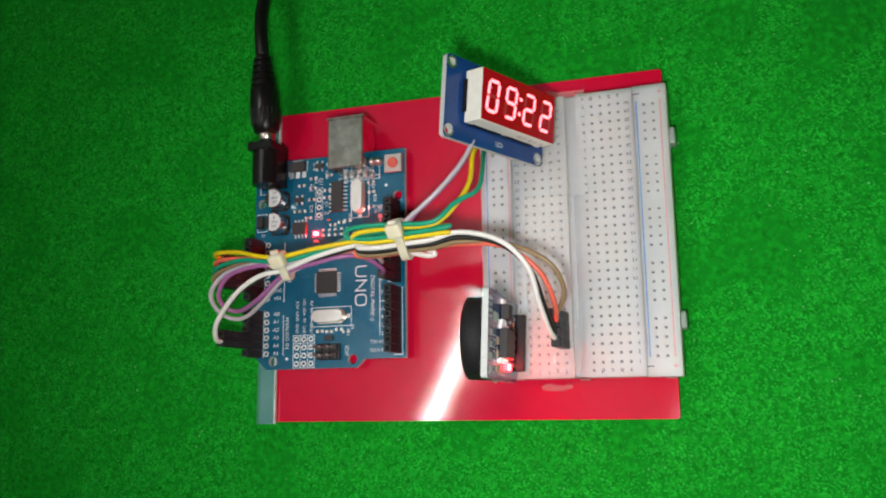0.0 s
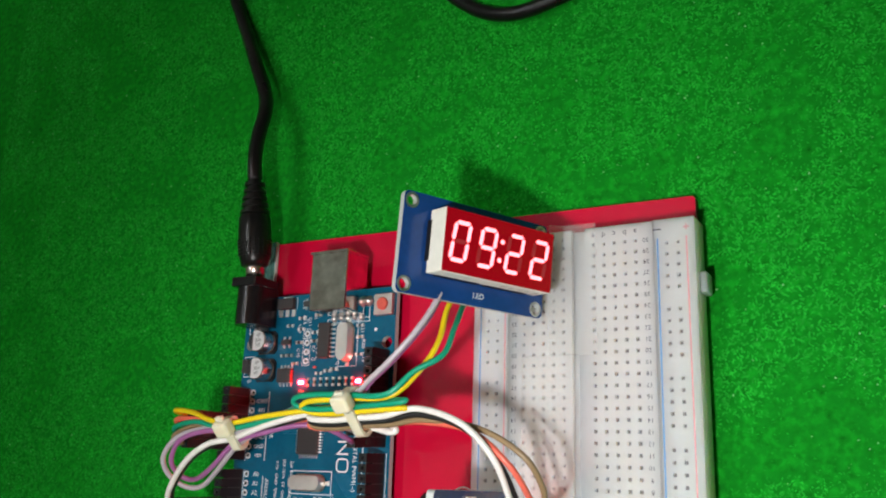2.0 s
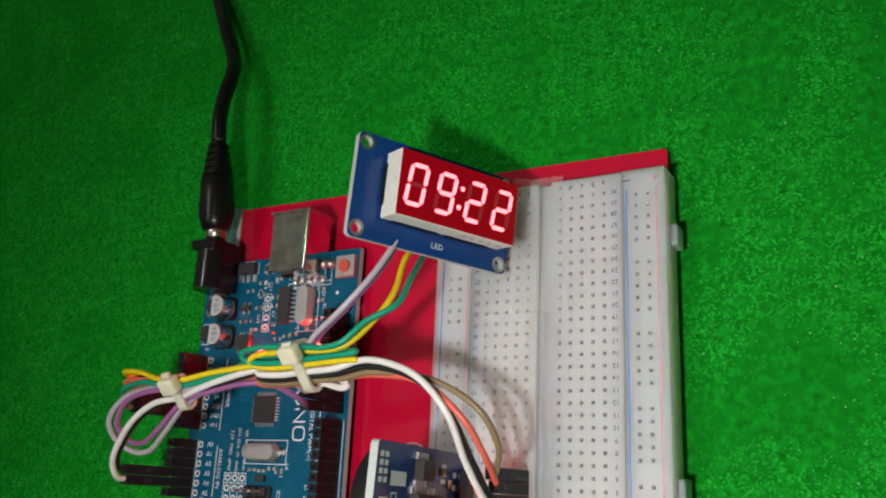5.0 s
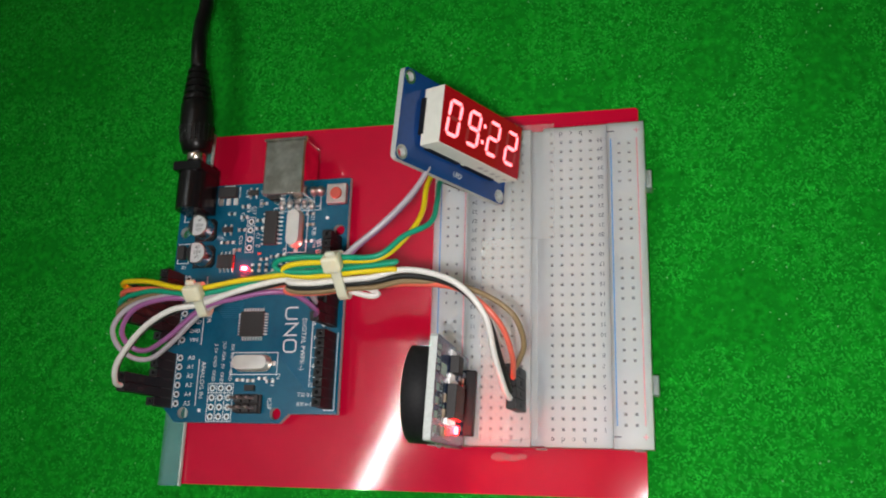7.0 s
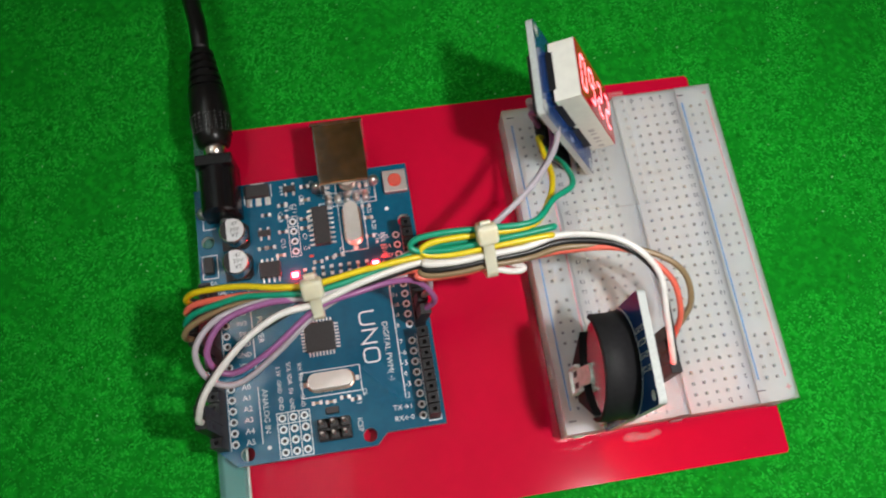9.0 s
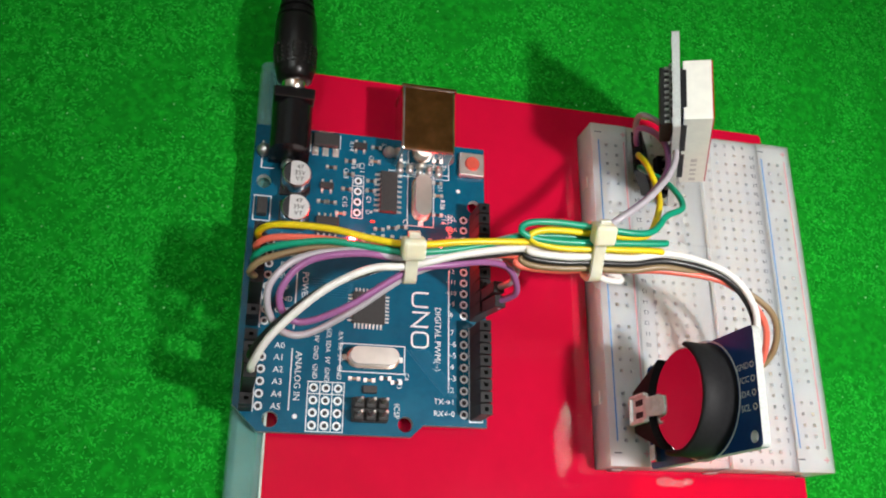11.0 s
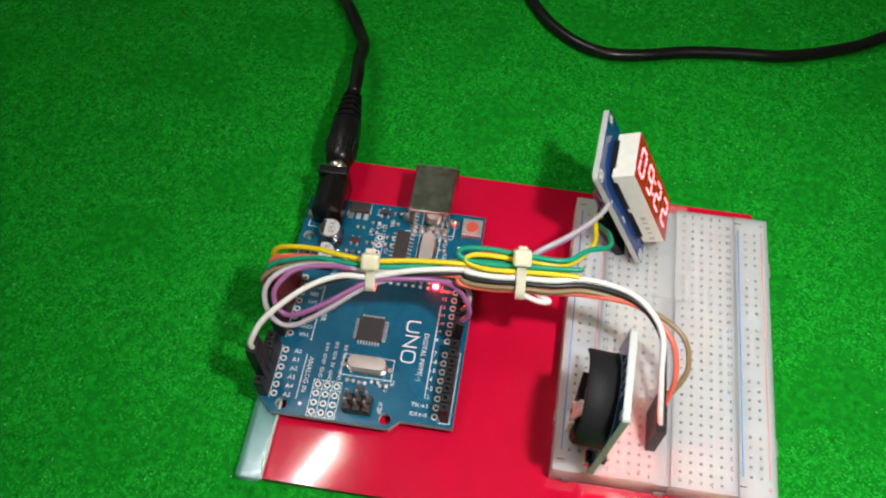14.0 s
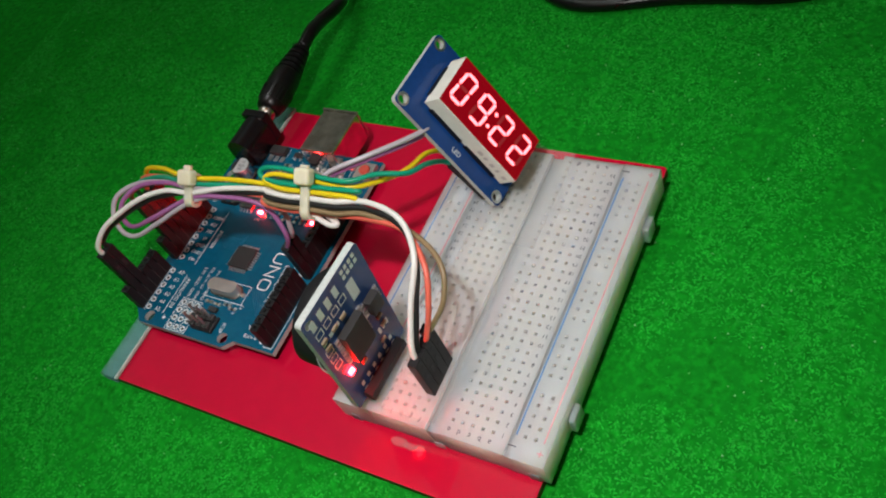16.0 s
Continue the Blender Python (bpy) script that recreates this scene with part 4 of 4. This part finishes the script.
def module_chip(x0, x1, y0, y1, legs_n, pitch, name):
    b = part(name, moved(box(x0, x1, y0, y1, 0.9, 3.0, 0.15), C), CHIP_M, clock, "black chip")
    for k in range(legs_n):
        y = (y0 + y1) / 2 + (k - (legs_n - 1) / 2) * pitch
        for x in (x0 - 1.3, x1):
            part("lead", moved(box(x, x + 1.3, y - 0.25, y + 0.25, 0.82, 1.3), C), SOLDER_M, b)


module_chip(-5.4, 2.1, -4.6, 5.7, 8, 1.27, "clock_chip")
module_chip(4.6, 8.5, -0.5, 4.5, 4, 1.27, "memory_chip")
for x, y in ((-8.4, 9.2), (-8.4, 6.6), (-4.6, 8.6), (6.6, -4.4), (6.6, -7.6), (4.4, -11.4), (-1.4, 8.4), (-3.0, -8.8)):
    part("resistor", moved(box(x - 0.9, x + 0.9, y - 0.45, y + 0.45, 0.82, 1.4, 0.08), C), RESIST_M, clock, "tiny surface-mount part")
part("led", moved(box(-8.2, -6.4, -6.7, -5.4, 0.82, 1.7, 0.2), C), SIGNAL_M, clock, "glowing red indicator light")
header = part("pin_header", moved(box(-7.9, 7.9, -18.6, -16.0, 0.85, 3.4, 0.25), C), BLACK_M, clock, "black six-pin header at the foot")
prongs = bmesh.new()
for k in range(6):
    x = -6.35 + 2.54 * k
    box(x - 0.3, x + 0.3, -22.8, -17.0, 1.6, 2.2, bm=prongs)
part("pins", moved(prongs, C), SOLDER_M, header)
B2 = BACK


def arc_wall(start, sweep, top):
    """A curved wall of the cell holder, from the board up to that height."""
    wall = bmesh.new()
    turns = [radians(start + sweep * k / 40) for k in range(41)]
    bands = [[wall.verts.new((r0 * math.cos(a), 2.0 + r0 * math.sin(a), h)) for r0, h in ((10.1, 0.8), (11.1, 0.8), (11.1, top - 0.4), (10.7, top), (10.3, top), (10.1, top - 0.4))] for a in turns]
    for p, q in zip(bands, bands[1:]):
        for k in range(6):
            wall.faces.new((p[k], p[(k + 1) % 6], q[(k + 1) % 6], q[k]))
    wall.faces.new(bands[0])
    wall.faces.new(bands[-1])
    bmesh.ops.recalc_face_normals(wall, faces=wall.faces[:])
    return moved(wall, B2)


holder = part("cell_holder", arc_wall(-20, 174, 7.8), HOLDER_M, clock, "round black coin-cell holder, open at one side", True)
part("low_rim", arc_wall(154.2, 185.6, 2.6), HOLDER_M, holder)
apron = [(11.15 * math.cos(a), 2.0 + 11.15 * math.sin(a)) for a in [radians(216 + 108 * k / 16) for k in range(17)]]
part("holder_apron", moved(slab(apron + [(4.3, -15.0), (-4.3, -15.0)], 0.8, 6.6), B2), [HOLDER_M, HOLDER_M], holder, "tapering black tongue of the holder")
part("coin_cell", moved(lathe([(10.0, 1.4), (10.0, 5.4), (9.7, 5.7)], (0, 2.0, 0), "z", 48), B2), NICKEL_M, clock, "polished steel coin cell mirroring the red plate")
CLIP_M = material("nickel_spring", (0.93, 0.93, 0.90), 0.28, metal=0.25, var=0.2, scale=700, bump=0.5, bump_scale=500, spec=1.0)
clip = bmesh.new()
box(-3.0, 3.0, -14.5, -8.7, 6.6, 7.3, 0.25, bm=clip)
box(-3.0, 3.0, -14.9, -14.3, 5.0, 7.9, 0.2, bm=clip)
for x in (-2.7, 2.7):
    box(x - 0.35, x + 0.35, -14.4, -8.8, 7.2, 7.9, 0.2, bm=clip)
tongue = slab(rounded(-2.0, 2.0, -2.6, 2.6, 1.2), -0.25, 0.25)
joined(clip, moved(tongue, Matrix.Translation((0, -6.6, 6.45)) @ Matrix.Rotation(radians(-14), 4, "X")))
spring = part("contact_clip", moved(clip, B2), CLIP_M, holder, "bright sprung contact")
for x in (-1.25, 1.25):
    part("slot", moved(box(x - 0.62, x + 0.62, -12.9, -10.0, 7.2, 7.33), B2), INK_M, spring, "dark slot")
part("film_capacitor", moved(box(6.2, 9.8, -17.0, -14.6, 0.8, 2.2, 0.3), B2), STEEL_M, clock, "small bright part by the foot")

# ---- jumper wires ----
E1, N1 = Vector((0, 0.76, 0.65)), Vector((0, -0.65, 0.76))
T1, T2 = Vector((29.4, 27.6, 32.3)), Vector((65.5, 32.0, 33.0))


def a1(s, h=0.0, x=0.0):
    return T1 + Vector((x, 0, 0)) + E1 * s + N1 * h


def a2(x, s, h=0.0):
    return T2 + Vector((x, 0, 0)) + E1 * s + N1 * h


def housing(parent, top, foot, across=Vector((0, 1, 0))):
    """A black crimp housing 2.5 mm square along the line from its wire end to its pin end."""
    top, foot = Vector(top), Vector(foot)
    way = (foot - top).normalized()
    side = (across - way * across.dot(way)).normalized()
    m = Matrix.Translation(top) @ Matrix((side, way.cross(side), way)).transposed().to_4x4()
    length = (foot - top).length
    shape = box(-1.22, 1.22, -1.22, 1.22, 0.0, length, 0.14)
    box(-0.5, 0.5, 1.18, 1.28, 2.2, 4.8, bm=shape)
    ob = part("connector", moved(shape, m), BLACK_M, parent, "black crimp housing")
    crimp = box(-0.55, 0.55, 1.2, 1.33, 5.6, 8.2, 0.1)
    part("crimp_window", moved(crimp, m), INK_M, ob)


def wire(shade, points, ends, where, radius=0.66):
    base = Vector(points[0])
    ob = thing("jumper_wire", (base.x, base.y, BB), shade + " insulated jumper wire " + where, "wire", "bundled jumper wires")
    part("insulation", tube(points, radius, 10, 7), WIRES[shade], ob, smooth=True)
    for top, foot, across in ends:
        housing(ob, top, foot, across)
    return ob


YD, XD = Vector((0, 1, 0)), Vector((1, 0, 0))
TO_RAIL = "bundled between the controller and the display"
TO_CLOCK = "bundled between the controller and the clock module"

wire("yellow", [(2.5, 33.0, 21.5), (2.2, 33.2, 25.3), (5.2, 33.5, 28.6), (14, 32.6, 31.4), (22, 30.6, 33.4), a1(2.9), (40, 31.3, 34.4), a2(-14, 0.9, 0.2), a2(-6, 0.6, -1.4), a2(6, 0.4, -1.0), a2(12.2, 0.9, -0.4), a2(13.6, 1.3, 0.2), a2(12.4, 1.6, 0.6), a2(4, 1.3, 0.9), a2(-7, 0.6, 1.0), a2(-12.6, 1.4, 1.0), a2(-13.4, 2.8, 0.8), a2(-10, 3.8, 0.4), a2(0, 3.7, -0.3), a2(10, 3.6, -1.4), (80.6, 41.5, 31), (83.2, 48, 28), (83.2, 56, 24.5), TOPS[2] + Vector((-1.5, -1.8, 3.4)), TOPS[2] + Vector((0.6, 0, -0.8))],
     [((2.54, 33.02, 22.4), (2.54, 33.02, 8.4), YD), (TOPS[2], PINS[2], YD)], TO_RAIL)
wire("green", [(2.5, 27.9, 21.5), (1.7, 28.1, 24.8), (4.6, 29.4, 27.6), (14, 30.4, 30.6), (22, 29.3, 32.4), a1(1.5, 0.3), (40, 30.6, 33.0), a2(-14, 1.4, -1.4), a2(-6, 2.2, -1.6), a2(6, 2.3, -1.0), a2(12.4, 2.9, -0.5), a2(14.2, 3.3, 0.1), a2(12.6, 3.2, 0.8), a2(4, 2.6, 1.0), a2(-7, 1.9, 1.1), a2(-13.4, 2.2, 0.9), a2(-15.6, 3.4, 0.6), a2(-14, 4.9, 0.4), a2(-8, 5.4, 0.3), a2(0, 5.0, 0.2), a2(10, 5.0, 0.2), (81.0, 40.6, 34.4), (86.4, 44.4, 31.5), (86.6, 51, 27.0), TOPS[3] + Vector((-0.6, -2.4, 3.0)), TOPS[3] + Vector((0.6, 0, -0.8))],
     [((2.54, 27.94, 22.4), (2.54, 27.94, 8.4), YD), (TOPS[3], PINS[3], YD)], TO_RAIL)
wire("orange", [(2.5, 30.5, 21.5), (2.0, 30.6, 25.0), (5.0, 31.4, 27.4), (14, 31.0, 30.0), (22, 29.8, 31.6), a1(2.0, -1.2), (40, 30.0, 31.6), a2(-13.6, -2.6, -1.6), a2(-15.0, -3.6, -0.6), a2(-13, -4.4, -0.4), a2(-6, -4.5, -0.5), a2(0, -3.9, -0.7), a2(8, -3.5, -0.9), (82, 30.2, 30.8), (94, 28.2, 32.4), (102.2, 21.6, 31.0), (104.6, 14.6, 25.4), (103.6, 9.9, 18.0)],
     [((2.54, 30.48, 22.4), (2.54, 30.48, 8.4), YD), ((103.17, 9.44, 18.6), (103.17, 9.44, 4.4), YD)], TO_CLOCK)
wire("brown", [(2.5, 25.4, 21.5), (1.2, 25.6, 24.4), (3.8, 27.4, 26.8), (13, 29.4, 29.4), (22, 28.8, 31.2), a1(0.9, -1.3), (40, 29.6, 31.0), a2(-12.8, -1.6, -1.4), a2(-14.2, -2.8, -0.4), a2(-12, -3.6, 0.3), a2(-6, -3.6, 0.6), a2(0, -3.1, 0.5), a2(8, -3.0, 0.2), (82, 30.6, 32.0), (95, 28.9, 31.2), (104.8, 23.6, 30.2), (107.4, 17.2, 26.0), (105.0, 12.8, 21.2), (103.3, 12.0, 18.6)],
     [((2.54, 25.40, 22.4), (2.54, 25.40, 8.4), YD), ((103.17, 11.98, 20.2), (103.17, 11.98, 4.4), YD)], TO_CLOCK)
wire("white", [(2.9, 7.8, 21.5), (3.0, 8.4, 25.0), (6.0, 13.0, 29.2), (14, 20.4, 32.4), (22, 24.8, 33.4), a1(-0.9, 0.9), (40, 29.4, 33.0), a2(-13, -0.6, -0.8), a2(-2, -1.6, -2.2), a2(5, -4.6, -2.4), a2(6.9, -5.3, -2.0), a2(7.6, -5.8, -1.4), a2(6.2, -6.1, -1.2), a2(3, -5.6, -1.6), a2(-8, -1.6, -1.4), a2(-13.0, -0.8, -0.2), a2(-12.0, -0.9, 0.9), a2(-6, -1.0, 1.2), a2(0, -0.5, 1.1), a2(8, -0.1, 0.9), (82, 32.8, 33.8), (93, 29.6, 34.6), (99.6, 22.6, 32.6), (101.0, 14.0, 27.0), (102.2, 7.2, 21.0), (103.0, 5.2, 17.6)],
     [((2.7, 7.62, 22.4), (2.54, 7.62, 8.4), YD), ((103.17, 4.36, 18.4), (103.17, 4.36, 4.4), YD)], TO_CLOCK, 0.72)
wire("black", [(2.6, 10.2, 21.5), (2.8, 10.6, 24.6), (6.0, 14.6, 27.6), (14, 21.2, 30.4), (22, 24.8, 31.6), a1(-0.9, -0.9), (40, 29.2, 31.6), a2(-12, -1.2, -1.2), a2(-13.6, -1.8, 0.2), a2(-11, -2.3, 0.8), a2(-6, -2.3, 1.0), a2(0, -1.8, 0.9), a2(8, -1.5, 0.6), (82, 31.6, 32.8), (93, 28.8, 33.6), (99.8, 22.2, 31.2), (101.8, 14.4, 26.0), (102.9, 8.2, 20.4), (103.1, 6.9, 17.6)],
     [((2.6, 10.16, 22.4), (2.54, 10.16, 8.4), YD), ((103.17, 6.9, 18.4), (103.17, 6.9, 4.4), YD)], TO_CLOCK)
wire("grey", [(51.5, 29.2, 14.8), (53.4, 29.6, 19.4), (51.4, 31.4, 25.0), (38, 28.6, 29.8), a1(-3.2, 0.2), (20, 18.6, 27.2), (12.4, 14.6, 24.2), (7.6, 14.4, 25.4), (4.8, 17.4, 28.8), (5.0, 21.8, 31.2), (10, 26.6, 31.6), (20, 28.7, 31.6), a1(0.2, 0.2), (40, 30.8, 32.0), a2(-10, 2.6, -2.6), a2(0, 4.0, -2.0), (70.2, 38.4, 36.2), (76.6, 43.4, 36.4), (82.6, 50.4, 35.0), (85.6, 57.4, 32.4), (85.4, 64.4, 28.6), (82.4, 68.6, 25.0), TOPS[0] + Vector((-1.0, 1.2, 2.0)), TOPS[0] + Vector((0.6, 0, -0.8))],
     [((51.6, 29.2, 15.8), (50.8, 29.46, 5.0), YD), (TOPS[0], PINS[0], YD)], TO_RAIL)
wire("purple", [(51.8, 26.3, 14.6), (54.0, 27.0, 19.8), (50.6, 29.6, 26.0), (45.0, 29.4, 29.4), (38, 27.8, 31.0), a1(-2.2, 0.5), (19, 19.0, 28.6), (11.4, 16.2, 26.0), (7.6, 17.2, 27.6), (6.8, 20.8, 30.2), (11, 25.8, 31.8), (20, 28.0, 32.2), a1(-0.1, -0.6), (40, 30.2, 32.0), a2(-10, 1.4, -2.6), a2(0, 3.0, -2.6), (70.6, 39.0, 34.8), (77.0, 44.1, 35.0), (82.6, 51.2, 33.2), (84.8, 58.4, 30.0), (84.4, 64.0, 26.0), (82.8, 66.6, 22.6), TOPS[1] + Vector((-1.0, 1.0, 1.8)), TOPS[1] + Vector((0.6, 0, -0.8))],
     [((51.9, 26.2, 15.6), (50.8, 26.92, 5.0), YD), (TOPS[1], PINS[1], YD)], TO_RAIL)


# ---- cable ties ----
def cable_tie(middle, reach, depth, lean, stub):
    base = Vector(middle)
    ob = thing("cable_tie", (base.x, base.y, base.z), "natural nylon cable tie round the jumper wires", "cable tie", "cable ties")
    m = Matrix.Translation(base) @ Matrix.Rotation(radians(lean), 4, "Z") @ Matrix((Vector((1, 0, 0)), E1, N1)).transposed().to_4x4()
    loop = rounded(-reach, reach, -depth, depth, depth * 0.8, 6)
    inner = rounded(-reach + 0.9, reach - 0.9, -depth + 0.9, depth - 0.9, depth * 0.6, 6)
    made = bmesh.new()
    rings = [[made.verts.new((x, a, b)) for a, b in ring_pts] for x, ring_pts in ((-1.15, loop), (1.15, loop), (1.15, inner), (-1.15, inner))]
    for p, q in zip(rings, rings[1:] + rings[:1]):
        for k in range(len(p)):
            made.faces.new((p[k], p[(k + 1) % len(p)], q[(k + 1) % len(p)], q[k]))
    bmesh.ops.recalc_face_normals(made, faces=made.faces[:])
    part("strap", moved(made, m), NYLON_M, ob)
    head = box(-2.2, 2.2, reach - 3.2, reach + 0.9, depth - 1.4, depth + 1.9, 0.8, seg=3)
    part("locking_head", moved(head, m), NYLON_M, ob)
    part("cut_tail", moved(box(-1.1, 1.1, reach + 0.7, reach + 0.8 + stub, depth - 0.6, depth + 0.5, 0.2), m), NYLON_M, ob)


cable_tie(a1(-0.2, -0.1), 4.4, 2.1, 5, 1.2)
cable_tie(a2(0.0, 0.0, -0.5), 5.9, 3.0, 5, 0.8)

glue = thing("glue_blob", (98, -7, PLATE), "small clear glue blob on the red plate at the breadboard's end", "glue")
blob = bmesh.new()
for x, y, a, b, h in ((96.4, -7.2, 2.6, 1.2, 0.6), (99.6, -7.5, 2.2, 0.9, 0.5), (102.0, -7.0, 1.4, 0.8, 0.4)):
    lump = lathe([(1.0, 0.0), (0.92, 0.5), (0.6, 0.85), (0.1, 1.0)], (0, 0, 0), "z", 16)
    joined(blob, moved(lump, Matrix.Translation((x, y, PLATE)) @ Matrix.Diagonal((a, b, h, 1))))
part("clear_glue", blob, TAPE_M, glue, smooth=True)
